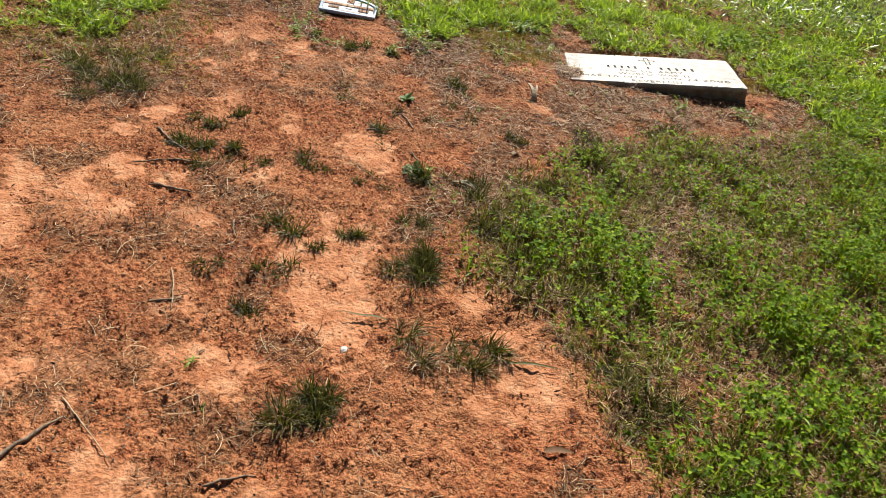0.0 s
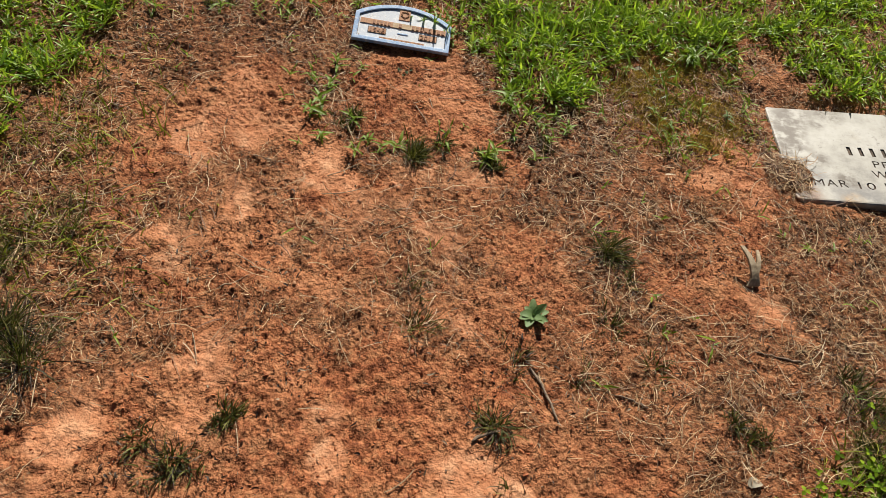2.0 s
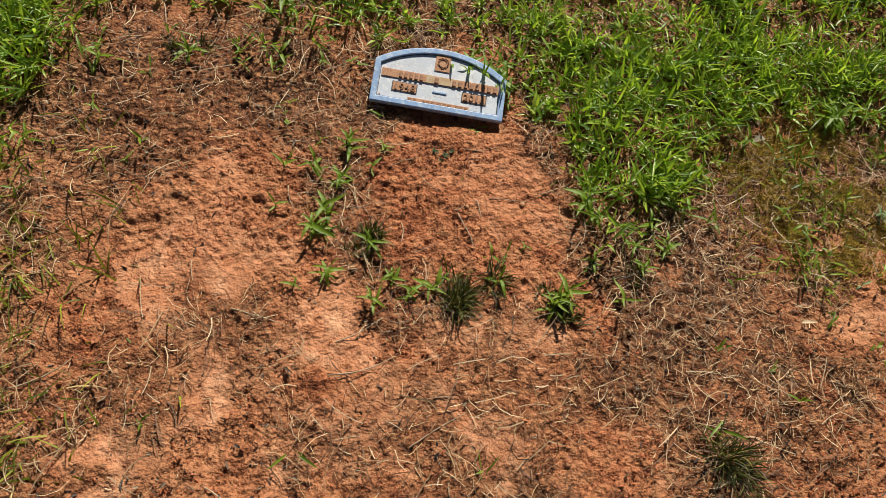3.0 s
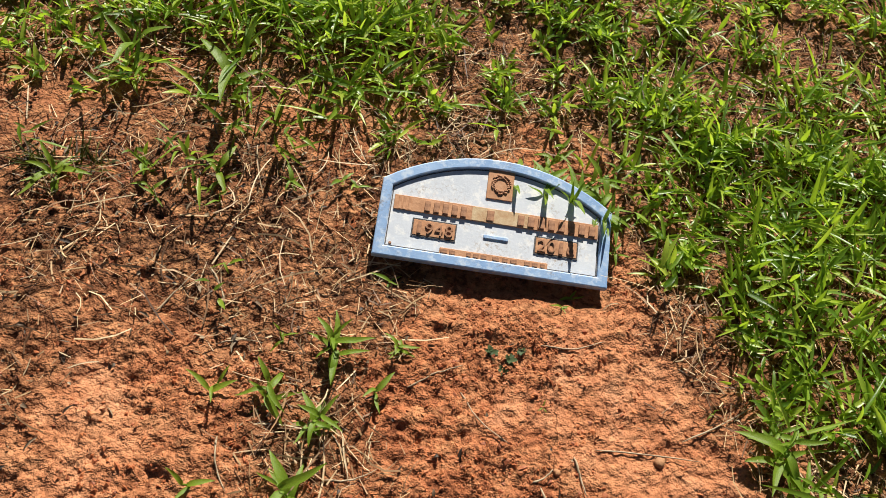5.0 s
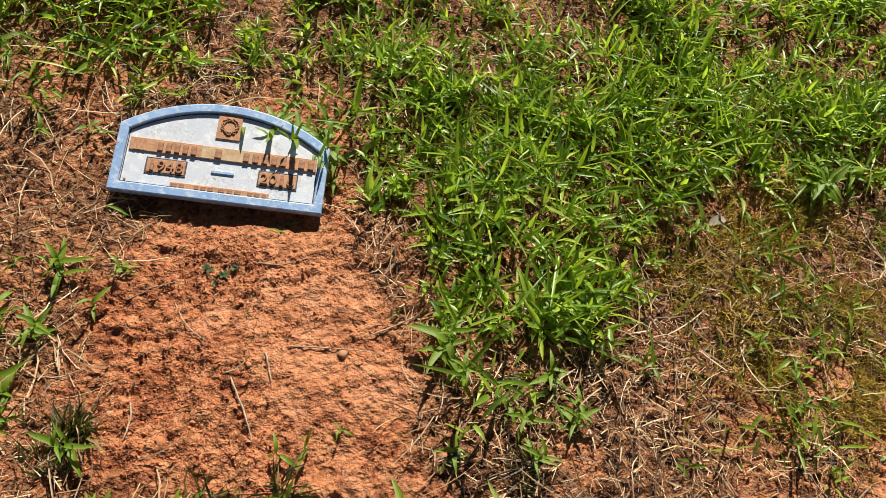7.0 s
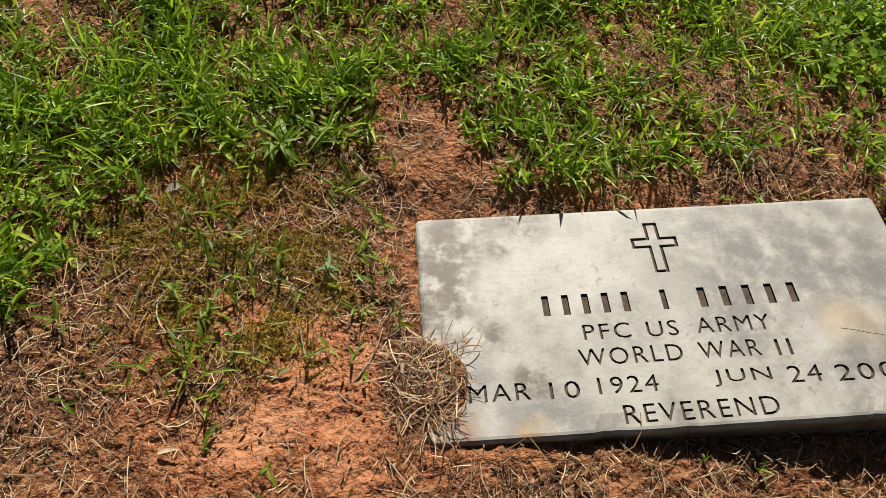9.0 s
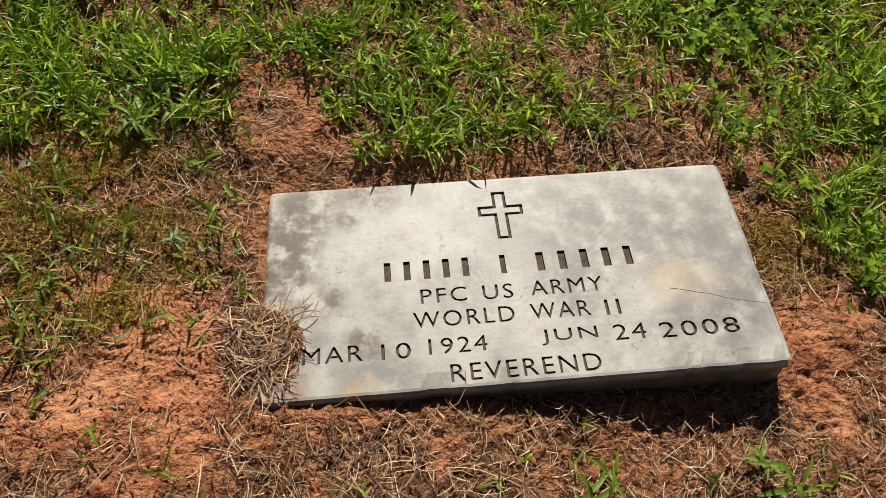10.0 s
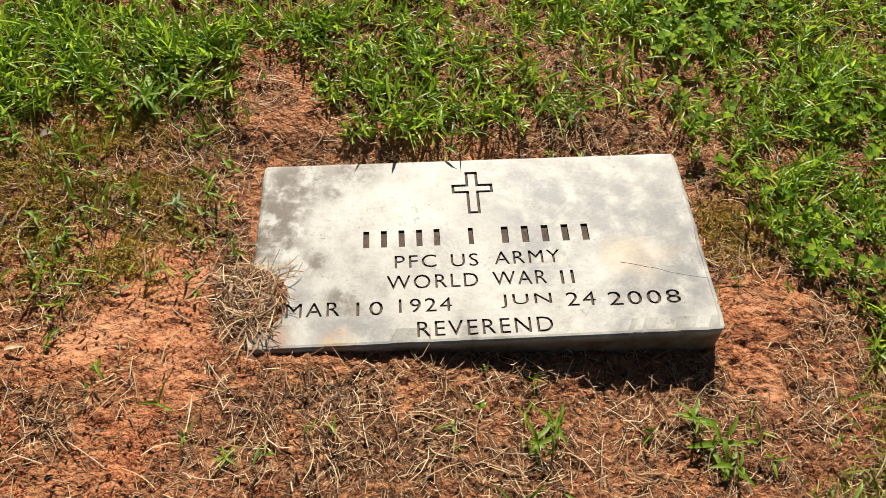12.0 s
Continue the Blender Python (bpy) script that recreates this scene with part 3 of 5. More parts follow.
def text_mesh(name, text, width, tall, depth, mat, spread=1.0, thin=0.0):
    """Built-in letters, centred, stretched to a width and a capital height."""
    cu = bpy.data.curves.new(name, "FONT")
    cu.body, cu.align_x, cu.align_y, cu.extrude, cu.resolution_u = text, "CENTER", "CENTER", 0.5, 3
    cu.space_character, cu.offset = spread, thin
    ob = new(name, cu)
    bpy.context.view_layer.update()
    me = bpy.data.meshes.new_from_object(ob.evaluated_get(bpy.context.evaluated_depsgraph_get()))
    bpy.data.objects.remove(ob)
    v = np.empty(len(me.vertices) * 3, np.float32)
    me.vertices.foreach_get("co", v)
    v = v.reshape(-1, 3)
    lo, hi = v.min(0), v.max(0)
    v = (v - (lo + hi) / 2) / (hi - lo) * (width, tall, depth)
    me.vertices.foreach_set("co", v.astype(np.float32).ravel())
    me.materials.clear()
    me.materials.append(mat)
    me.update()
    return me


def box_bm(w, d, h, at=(0, 0, 0), bevel=0.0, segs=2):
    bm = bmesh.new()
    bmesh.ops.create_cube(bm, size=1, matrix=Matrix.Translation(at) @ Matrix.Diagonal((w, d, h, 1)))
    if bevel:
        bmesh.ops.bevel(bm, geom=bm.edges[:], offset=bevel, segments=segs, profile=0.6, affect="EDGES")
    return bm


def outline_bm(points, z0, z1):
    bm = bmesh.new()
    face = bm.faces.new([bm.verts.new((x, y, z0)) for x, y in points])
    up = bmesh.ops.extrude_face_region(bm, geom=[face])
    bmesh.ops.translate(bm, verts=[g for g in up["geom"] if isinstance(g, bmesh.types.BMVert)], vec=(0, 0, z1 - z0))
    bmesh.ops.recalc_face_normals(bm, faces=bm.faces[:])
    return bm


def worn_slab():
    bm = bmesh.new()
    bmesh.ops.create_cube(bm, size=1, matrix=Matrix.Translation((0, 0, -SLAB_T / 2)) @ Matrix.Diagonal((SLAB_W, SLAB_D, SLAB_T, 1)))
    bmesh.ops.subdivide_edges(bm, edges=[e for e in bm.edges if abs((e.verts[0].co - e.verts[1].co).x) > 0.1], cuts=70, use_grid_fill=True)
    bmesh.ops.subdivide_edges(bm, edges=[e for e in bm.edges if abs((e.verts[0].co - e.verts[1].co).y) > 0.1], cuts=12, use_grid_fill=True)
    rim = [e for e in bm.edges if len(e.link_faces) == 2 and e.calc_face_angle(0) > 0.8]
    bmesh.ops.bevel(bm, geom=rim, offset=0.0060, segments=3, profile=0.55, affect="EDGES")
    for v in bm.verts:
        x, y, z = v.co
        if z < -0.03:
            continue
        # the plan's corners are worn round
        cx, cy = SLAB_W / 2 - 0.014, SLAB_D / 2 - 0.014
        if abs(x) > cx and abs(y) > cy:
            d = Vector((abs(x) - cx, abs(y) - cy))
            if d.length > 0.014:
                d = d.normalized() * 0.014
                v.co.x, v.co.y = math.copysign(cx + d.x, x), math.copysign(cy + d.y, y)
        # arris: slightly uneven all round, flaked along the front
        if abs(x) > SLAB_W / 2 - 0.0075 or abs(y) > SLAB_D / 2 - 0.0075:
            wear = 0.0006 * noise.noise((x * 45, y * 45, 3))
            if y < 0:
                flake = max(0.0, noise.noise((x * 75, 1.7, 7)) + 0.25) * max(0.0, noise.noise((x * 24, 5.1, 2)) + 0.45)
                wear -= flake * (0.0075 if x > 0.17 else 0.0040 if -0.13 < x < 0.06 else 0.0012)
            v.co.z += wear
            if y < 0:
                v.co.y += max(0.0, -wear) * 0.9
    return bm


# carved words: text, middle, baseline, width, capital height
WORDS = [("PFC", -0.0884, -0.0375, 0.0557, 0.0205), ("US", -0.0226, -0.0382, 0.0369, 0.0205), ("ARMY", 0.0620, -0.0372, 0.0893, 0.0205),
         ("WORLD", -0.0670, -0.0702, 0.1204, 0.0215), ("WAR", 0.0484, -0.0702, 0.0720, 0.0215), ("II", 0.1114, -0.0716, 0.0180, 0.0210),
         ("MAR", -0.2221, -0.1060, 0.0691, 0.0205), ("10", -0.1495, -0.1075, 0.0341, 0.0205), ("1924", -0.0780, -0.1055, 0.0680, 0.0205),
         ("JUN", 0.0526, -0.1050, 0.0669, 0.0205), ("24", 0.1240, -0.1056, 0.0383, 0.0205), ("2008", 0.2069, -0.1075, 0.0951, 0.0205),
         ("REVEREND", -0.0034, -0.1408, 0.1726, 0.0215)]
BARS = [(-0.1061, 5, 0.1206), (-0.0111, 1, 0.0200), (0.0913, 5, 0.1388)]
CRACK = [(0.186, -0.0415), (0.200, -0.0445), (0.2176, -0.0499), (0.233, -0.0535), (0.2511, -0.0611), (0.268, -0.0655), (0.2987, -0.0726), (0.306, -0.0738)]
CUT = 0.0028


def cross_points(s):
    pts = [(-9, -38), (9, -38), (9, -1), (29.5, -1), (29.5, 15), (9, 15), (9, 38), (-9, 38), (-9, 15), (-29.5, 15), (-29.5, -1), (-9, -1)]
    out = []
    for x, y in pts:
        out.append(((x - math.copysign(4.0 * (1 - s), x)) / 1000 - 0.003, (y - (4.0 * (1 - s)) * (1 if y > 7 else -1)) / 1000 + 0.0875))
    return out


def headstone():
    base = tagged(new("flat_headstone"), "stained white marble slab with carved cross and inscription, tilted in clay", "headstone")
    base.matrix_world = SLAB
    body = bpy.data.meshes.new("slab")
    bm = worn_slab()
    for f in bm.faces:
        f.smooth = False
    bm.to_mesh(body)
    bm.free()
    body.materials.append(MARBLE)
    slab = new("slab", body)
    slab.parent = base
    cutters = []
    for text, x, y, w, h in WORDS:
        me = text_mesh("inscription", text, w, h, 2 * CUT, CARVED, 1.16, 0.0)
        ob = new("cutter", me)
        ob.matrix_world = SLAB @ pose(x, y + h / 2, 0)
        cutters.append(ob)
    # hairline crack across the corner
    me = bpy.data.meshes.new("cutter")
    b = outline_bm([(x, y + 0.0005 * (1 - 0.6 * k / 7)) for k, (x, y) in enumerate(CRACK)][::-1] + [(x, y - 0.0004 * (1 - 0.6 * k / 7)) for k, (x, y) in enumerate(CRACK)], -0.0016, 0.002)
    b.to_mesh(me)
    b.free()
    me.materials.append(CARVED)
    ob = new("cutter", me)
    ob.matrix_world = SLAB
    cutters.append(ob)
    for cx, count, wide in BARS:
        pitch = wide / count
        for k in range(count):
            me = bpy.data.meshes.new("cutter")
            b = box_bm(pitch * 0.34, 0.0275, 2 * CUT)
            b.to_mesh(me)
            b.free()
            me.materials.append(CARVED)
            ob = new("cutter", me)
            ob.matrix_world = SLAB @ pose(cx + (k - (count - 1) / 2) * pitch, 0.0110, 0)
            cutters.append(ob)
    me = bpy.data.meshes.new("cutter")
    b = outline_bm(cross_points(1.0), -CUT, CUT)
    b.to_mesh(me)
    b.free()
    me.materials.append(CARVED)
    ob = new("cutter", me)
    ob.matrix_world = SLAB
    cutters.append(ob)
    for c in cutters:
        mod = slab.modifiers.new("carve", "BOOLEAN")
        mod.operation, mod.solver, mod.object, mod.material_mode = "DIFFERENCE", "EXACT", c, "TRANSFER"
    bpy.context.view_layer.update()
    done = bpy.data.meshes.new_from_object(slab.evaluated_get(bpy.context.evaluated_depsgraph_get()))
    slab.modifiers.clear()
    slab.data = done
    for c in cutters:
        bpy.data.objects.remove(c)
    # the cross stands inside its carved outline
    part("raised_cross", outline_bm(cross_points(0.0), -CUT - 0.001, -0.0002), MARBLE, base)
    return base


headstone()


# ---- small arched marker plate ----
PLATE = pose(-0.1285, 2.735, 0.014, 14.9, 1.4, 1.5)     # middle of the straight sides, top face
PLATE_W, PLATE_S, PLATE_T = 0.210, 0.072, 0.020
ARCH = 0.034


def worn_paint(name, low, high, worn, dirt, rough, share=0.62):
    """Old paint: chalky rubbed areas, scratches and brown grime in drifts."""
    m, t, b, _ = material(name)
    c = stops(t, textured(t, 0.03, 6, 0.65), (0.32, low), (0.68, high))
    c = mixed(t, stops(t, textured(t, 0.010, 7, 0.72), (0.50, (0, 0, 0)), (share, (0.85, 0.85, 0.85))), c, worn)
    drift = stops(t, textured(t, 0.045, 5), (0.50, (0, 0, 0)), (0.66, (1, 1, 1)))
    specks = stops(t, textured(t, 0.0035, 6, 0.75), (0.50, (0, 0, 0)), (0.62, (0.8, 0.8, 0.8)))
    c = mixed(t, mixed(t, 1.0, drift, specks, "MULTIPLY"), c, dirt)
    t.links.new(c, b.inputs["Base Color"])
    b.inputs["Roughness"].default_value = rough
    bumped(t, b, textured(t, 0.003, 5, 0.65), 0.3, 0.0006)
    return m


BLUE = worn_paint("weathered light blue paint", (0.19, 0.33, 0.57), (0.31, 0.46, 0.68), (0.50, 0.60, 0.72), (0.20, 0.15, 0.11), 0.5)
SILVER = worn_paint("pale grey cast plate", (0.52, 0.56, 0.62), (0.63, 0.67, 0.72), (0.74, 0.75, 0.75), (0.30, 0.22, 0.15), 0.55, 0.60)
COPPER = plain_material("orange-brown lettering strip", (0.36, 0.165, 0.075), (0.56, 0.30, 0.16), 0.012, 0.7, 0.4, 0.0008)
COPPER_DARK = plain_material("darker brown raised letters", (0.20, 0.09, 0.045), (0.46, 0.23, 0.12), 0.004, 0.7, 0.3, 0.0006)
GROOVE = plain_material("grime line", (0.045, 0.045, 0.05), (0.13, 0.12, 0.12), 0.006, 0.9)
WORN_COPPER = plain_material("rubbed pale lettering strip", (0.40, 0.22, 0.10), (0.56, 0.44, 0.27), 0.010, 0.7, 0.4, 0.0008)


def arch_outline(inset, n=18):
    w, s = PLATE_W / 2 - inset, PLATE_S / 2 - inset * 0.6
    top = PLATE_S / 2 + ARCH - inset
    pts = [(-w, -PLATE_S / 2 + inset), (w, -PLATE_S / 2 + inset)]
    rise = top - s
    rad = (w * w + rise * rise) / (2 * rise)
    for k in range(n + 1):
        x = w - 2 * w * k / n
        pts.append((x, top - rad + math.sqrt(rad * rad - x * x)))
    return pts


def ring_bm(outer, inner, z0, z1):
    """A rim between two outlines with the same number of corners."""
    bm = bmesh.new()
    n = len(outer)
    loops = [[bm.verts.new((x, y, z)) for x, y in pts] for pts, z in ((outer, z0), (outer, z1), (inner, z1), (inner, z0))]
    for a, b in ((0, 1), (1, 2), (2, 3), (3, 0)):
        for k in range(n):
            bm.faces.new((loops[a][k], loops[a][(k + 1) % n], loops[b][(k + 1) % n], loops[b][k]))
    bmesh.ops.recalc_face_normals(bm, faces=bm.faces[:])
    sharp = [e for e in bm.edges if e.calc_face_angle(0) > 1.2 and abs(e.verts[0].co.z - z1) < 1e-6 and abs(e.verts[1].co.z - z1) < 1e-6]
    bmesh.ops.bevel(bm, geom=sharp, offset=0.0012, segments=2, profile=0.5, affect="EDGES")
    return bm


def marker():
    base = tagged(new("grave_marker"), "small arched light blue grave marker with copper lettering strips", "grave marker")
    base.matrix_world = PLATE
    part("frame", ring_bm(arch_outline(0.0), arch_outline(0.0095), -0.0085, 0.0), BLUE, base, "chalky light blue painted rim")
    part("panel", outline_bm(arch_outline(0.0090), -PLATE_T + 0.002, -0.0032), SILVER, base, "pale grey cast panel")
    part("panel_groove", ring_bm(arch_outline(0.0096), arch_outline(0.0112), -0.0050, -0.0027), GROOVE, base)
    strip = part("name_strip", box_bm(0.186, 0.0138, 0.0022, (0.0007, 0.0156, -0.0029), 0.0003, 1), COPPER, base, "orange-brown strip with raised marks")
    for cx, count, wide in ((-0.0458, 5, 0.0407), (-0.0052, 1, 0.0105), (0.0553, 8, 0.0747)):
        pitch = wide / count
        for k in range(count):
            ob = part("raised_bar", box_bm(pitch * 0.62, 0.0096, 0.0024, (0, 0, 0), 0.0003, 1), COPPER_DARK, strip)
            ob.matrix_local = pose(cx + (k - (count - 1) / 2) * pitch, 0.0152, -0.0012)
    ob = part("rubbed_patch", box_bm(0.052, 0.0131, 0.0004, (0, 0, 0), 0.0001, 1), WORN_COPPER, strip)
    ob.matrix_local = pose(0.004, 0.0156, -0.00175)
    for edge_x in (-0.087, -0.083, -0.078):
        ob = part("blank_type_block", box_bm(0.0026, 0.0128, 0.0006, (0, 0, 0), 0.0002, 1), COPPER, strip)
        ob.matrix_local = pose(edge_x, 0.0156, -0.0016)
    for cx, cy, year in ((-0.0536, -0.0053, "1948"), (0.0568, -0.0049, "2016")):
        plate = part("year_plate", box_bm(0.0375, 0.0142, 0.0018, (cx, cy, -0.0029), 0.0003, 1), COPPER, base, "copper-coloured year plate")
        rim = [(cx - 0.0200, cy - 0.0084), (cx + 0.0200, cy - 0.0084), (cx + 0.0200, cy + 0.0084), (cx - 0.0200, cy + 0.0084)]
        hole = [(cx - 0.0189, cy - 0.0073), (cx + 0.0189, cy - 0.0073), (cx + 0.0189, cy + 0.0073), (cx - 0.0189, cy + 0.0073)]
        part("plate_rim", ring_bm_plain(rim, hole, -0.0045, -0.0024), GROOVE, base)
        for k, digit in enumerate(year):
            me = text_mesh("digit", digit, 0.0072 if digit != "1" else 0.0036, 0.0108, 0.0016, COPPER_DARK)
            ob = shell("digit", me, plate)
            ob.matrix_local = pose(cx + (k - 1.5) * 0.0088, cy, -0.0015)
    part("dash_bar", box_bm(0.0225, 0.0032, 0.0016, (0.0020, -0.0043, -0.0027), 0.0004, 1), BLUE, base, "small blue dash")
    foot = part("footer_strip", box_bm(0.097, 0.0062, 0.0018, (0.002, -0.0236, -0.0029), 0.0003, 1), COPPER, base, "narrow copper-coloured footer strip")
    for cx, wide in ((-0.0405, 0.006), (-0.033, 0.005), (-0.0185, 0.004), (-0.012, 0.005), (-0.005, 0.005), (0.006, 0.006), (0.014, 0.005), (0.022, 0.006), (0.034, 0.005), (0.041, 0.005), (0.048, 0.004)):
        ob = part("raised_bar", box_bm(wide, 0.0038, 0.0012, (0, 0, 0), 0.0003, 1), COPPER_DARK, foot)
        ob.matrix_local = pose(cx - 0.002, -0.0236, -0.0018)
    emblem = part("emblem_plate", box_bm(0.0240, 0.0300, 0.0020, (0.0008, 0.0472, -0.0029), 0.0003, 1), COPPER, base, "square copper-coloured plate with wreath")
    wreath = bmesh.new()
    r = random.Random(5)
    for k in range(26):
        a = 2 * math.pi * k / 26
        rad = 0.0082 + r.uniform(-0.0011, 0.0011)
        bmesh.ops.create_icosphere(wreath, subdivisions=1, radius=1, matrix=pose(rad * math.cos(a), rad * math.sin(a), 0, 0, 0, math.degrees(a) + 70) @ Matrix.Diagonal((0.0017, 0.0011, 0.0013, 1)))
    for k in range(20):
        a = 2 * math.pi * k / 20
        bmesh.ops.create_icosphere(wreath, subdivisions=1, radius=1, matrix=pose(0.0064 * math.cos(a), 0.0064 * math.sin(a), 0, 0, 0, math.degrees(a) + 110) @ Matrix.Diagonal((0.0014, 0.0009, 0.0010, 1)))
    bow = part("wreath", wreath, COPPER_DARK, emblem)
    bow.matrix_local = pose(0.0012, 0.0465, -0.0016)
    part("screw_head", _disc(0.0014, 0.0008, (-0.0905, -0.0230, -0.0028)), COPPER_DARK, base)
    return base


def ring_bm_plain(outer, inner, z0, z1):
    bm = bmesh.new()
    n = len(outer)
    loops = [[bm.verts.new((x, y, z)) for x, y in pts] for pts, z in ((outer, z0), (outer, z1), (inner, z1), (inner, z0))]
    for a, b in ((0, 1), (1, 2), (2, 3), (3, 0)):
        for k in range(n):
            bm.faces.new((loops[a][k], loops[a][(k + 1) % n], loops[b][(k + 1) % n], loops[b][k]))
    bmesh.ops.recalc_face_normals(bm, faces=bm.faces[:])
    return bm


def _disc(radius, tall, at):
    bm = bmesh.new()
    bmesh.ops.create_cone(bm, cap_ends=True, segments=12, radius1=radius, radius2=radius * 0.8, depth=tall, matrix=Matrix.Translation(at))
    return bm


marker()


# ---- uncountable cover: grass, clover, straw, moss, crumbs ----
def stuff(name, verts, quads, mat, label, category):
    return tagged(new(name, mesh_from(name, verts, quads, mat)), label, category, kind="stuff")


def grass_plants(x, y, r, leaves, long, wide, across, segs):
    """Short leafy shoots: several lance leaves up a small stem."""
    n = len(x)
    z = height(x, y)
    vigour = 0.62 + 0.75 * ramp(fbm(x, y, 0.13, 95), 0.32, 0.66)
    tall = r.uniform(0.006, 0.034, n) * vigour
    way = r.uniform(0, 2 * np.pi, n)
    px, py, pz, az, el, ln, wd, dr = [], [], [], [], [], [], [], []
    for k in range(leaves):
        h = tall * (0.15 + 0.85 * k / max(1, leaves - 1))
        a = way + k * 2.4 + r.normal(0, 0.5, n)
        px.append(x + np.cos(way) * h * 0.55)
        py.append(y + np.sin(way) * h * 0.55)
        pz.append(z + h)
        az.append(a)
        el.append(r.uniform(0.05, 1.2, n))
        ln.append(long * vigour * r.uniform(0.35, 1.4, n))
        wd.append(wide * r.uniform(0.6, 1.3, n))
        dr.append(r.uniform(0.0, 1.2, n))
    base = np.stack([np.concatenate(px), np.concatenate(py), np.concatenate(pz)], 1)
    c = np.concatenate
    keep = r.random(len(base)) < 0.9
    az, el, ln, wd, dr = c(az), c(el), c(ln), c(wd), c(dr)
    tip = base[:, :2] + np.stack([np.cos(az), np.sin(az)], 1) * (ln * 0.7)[:, None]
    keep &= off_stones(tip[:, 0], tip[:, 1], 0.0) | (r.random(len(base)) < 0.12)
    return blades(base[keep], az[keep], el[keep], ln[keep], wd[keep], dr[keep], segs, 0.2, "lance", across, r.normal(0, 0.35, keep.sum()))


def lawn_clumps(x, y, r, tillers, long, wide, across, segs):
    """Clumps of broad grass: a few shoots from one crown, each with stiff lance leaves up its stem."""
    n = len(x)
    vigour = 0.65 + 0.70 * ramp(fbm(x, y, 0.13, 95), 0.32, 0.66)
    lean_to = r.uniform(0, 2 * np.pi, n)
    pieces = []
    for k in range(tillers):
        a = lean_to + r.normal(0, 1.1, n)
        d = r.uniform(0.001, 0.010, n)
        fx, fy = x + np.cos(a) * d, y + np.sin(a) * d
        z = height(fx, fy)
        stem = r.uniform(0.008, 0.034, n) * vigour
        tip = r.uniform(0.35, 1.25, n)
        for j in range(4):
            h = stem * (0.20, 0.50, 0.80, 1.0)[j]
            out = h * np.cos(tip)
            px, py = fx + np.cos(a) * out, fy + np.sin(a) * out
            az = a + (r.normal(0, 0.35, n) if j == 3 else (1.5 if j % 2 else -1.5) + r.normal(0, 0.6, n))
            el = tip + r.normal(0.05, 0.2, n) if j == 3 else r.uniform(0.10, 0.95, n)
            ln = long * vigour * r.uniform(0.5, 1.25, n) * (0.75, 1.0, 1.1, 0.9)[j]
            end = np.stack([px + np.cos(az) * ln * 0.7, py + np.sin(az) * ln * 0.7], 1)
            keep = (off_stones(end[:, 0], end[:, 1]) | (r.random(n) < 0.10)) & (r.random(n) < 0.88)
            base = np.stack([px, py, z + h * np.sin(tip)], 1)[keep]
            pieces.append(blades(base, az[keep], el[keep], ln[keep], (wide * r.uniform(0.65, 1.25, n))[keep], r.uniform(-0.1, 0.75, keep.sum()), segs, 0.24, "lance", across, r.normal(0, 0.45, keep.sum())))
    return joined(pieces)


def near_lawn():
    def field(a, b):
        patch = ramp(fbm(a, b, 0.085, 81), 0.30, 0.54 + 0.08 * ramp(a, 0.5, 0.9))
        return lawn(a, b) * (0.22 + 0.78 * patch * (0.35 + 0.65 * ramp(fbm(a, b, 0.030, 82), 0.36, 0.56)))
    x, y, r = scatter(field, (-1.1, 2.0, 2.0, 3.35), 3300, 11)
    k = off_stones(x, y, 0.012)
    x, y = x[k], y[k]
    broad = r.random(len(x)) < 0.72
    a = lawn_clumps(x[broad], y[broad], r, 3, 0.027, 0.0050, 3, 3)
    b = lawn_clumps(x[~broad], y[~broad], r, 3, 0.038, 0.0038, 3, 4)
    v, q = joined([a, b])
    stuff("lawn_grass", v, q, LAWN_LEAF, "thick bright green leafy lawn grass", "grass")


def far_lawn():
    def field(a, b):
        return lawn(a, b) * (0.45 + 0.55 * ramp(fbm(a, b, 0.12, 83), 0.3, 0.6))
    pieces = []
    for box, many, long, wide, seed in (((-2.2, 3.35, 3.6, 4.6), 760, 0.06, 0.007, 12), ((2.0, 1.5, 3.6, 3.35), 850, 0.06, 0.007, 13), ((-2.4, 2.0, -1.1, 3.35), 900, 0.06, 0.007, 14)):
        x, y, r = scatter(field, box, many, seed)
        pieces.append(grass_plants(x, y, r, 5, long, wide, 2, 3))
    v, q = joined(pieces)
    stuff("distant_lawn_grass", v, q, LAWN_LEAF, "thick green lawn grass behind the graves", "grass")


def outer_turf():
    """Rougher turf all round the plot, thinning out with distance."""
    def field(a, b):
        far = np.hypot(a - 0.5, b - 2.0)
        inner = (np.abs(a - 0.6) < 3.0) & (b > 2.0) & (b < 4.6) | (a > -1.3) & (a < 2.5) & (b > 0.35) & (b < 4.6)
        return sward(a, b) * ~inner * (1 - ramp(far, 2.5, 7.5)) * (0.35 + 0.65 * ramp(fbm(a, b, 0.5, 99), 0.3, 0.6))
    x, y, r = scatter(field, (-7.0, -5.5, 8.0, 9.5), 110, 18)
    v, q = grass_plants(x, y, r, 5, 0.085, 0.011, 2, 2)
    stuff("rough_turf", v - np.array((0, 0, 0.006)), q, LAWN_LEAF, "rougher green turf round the grave plot", "grass")


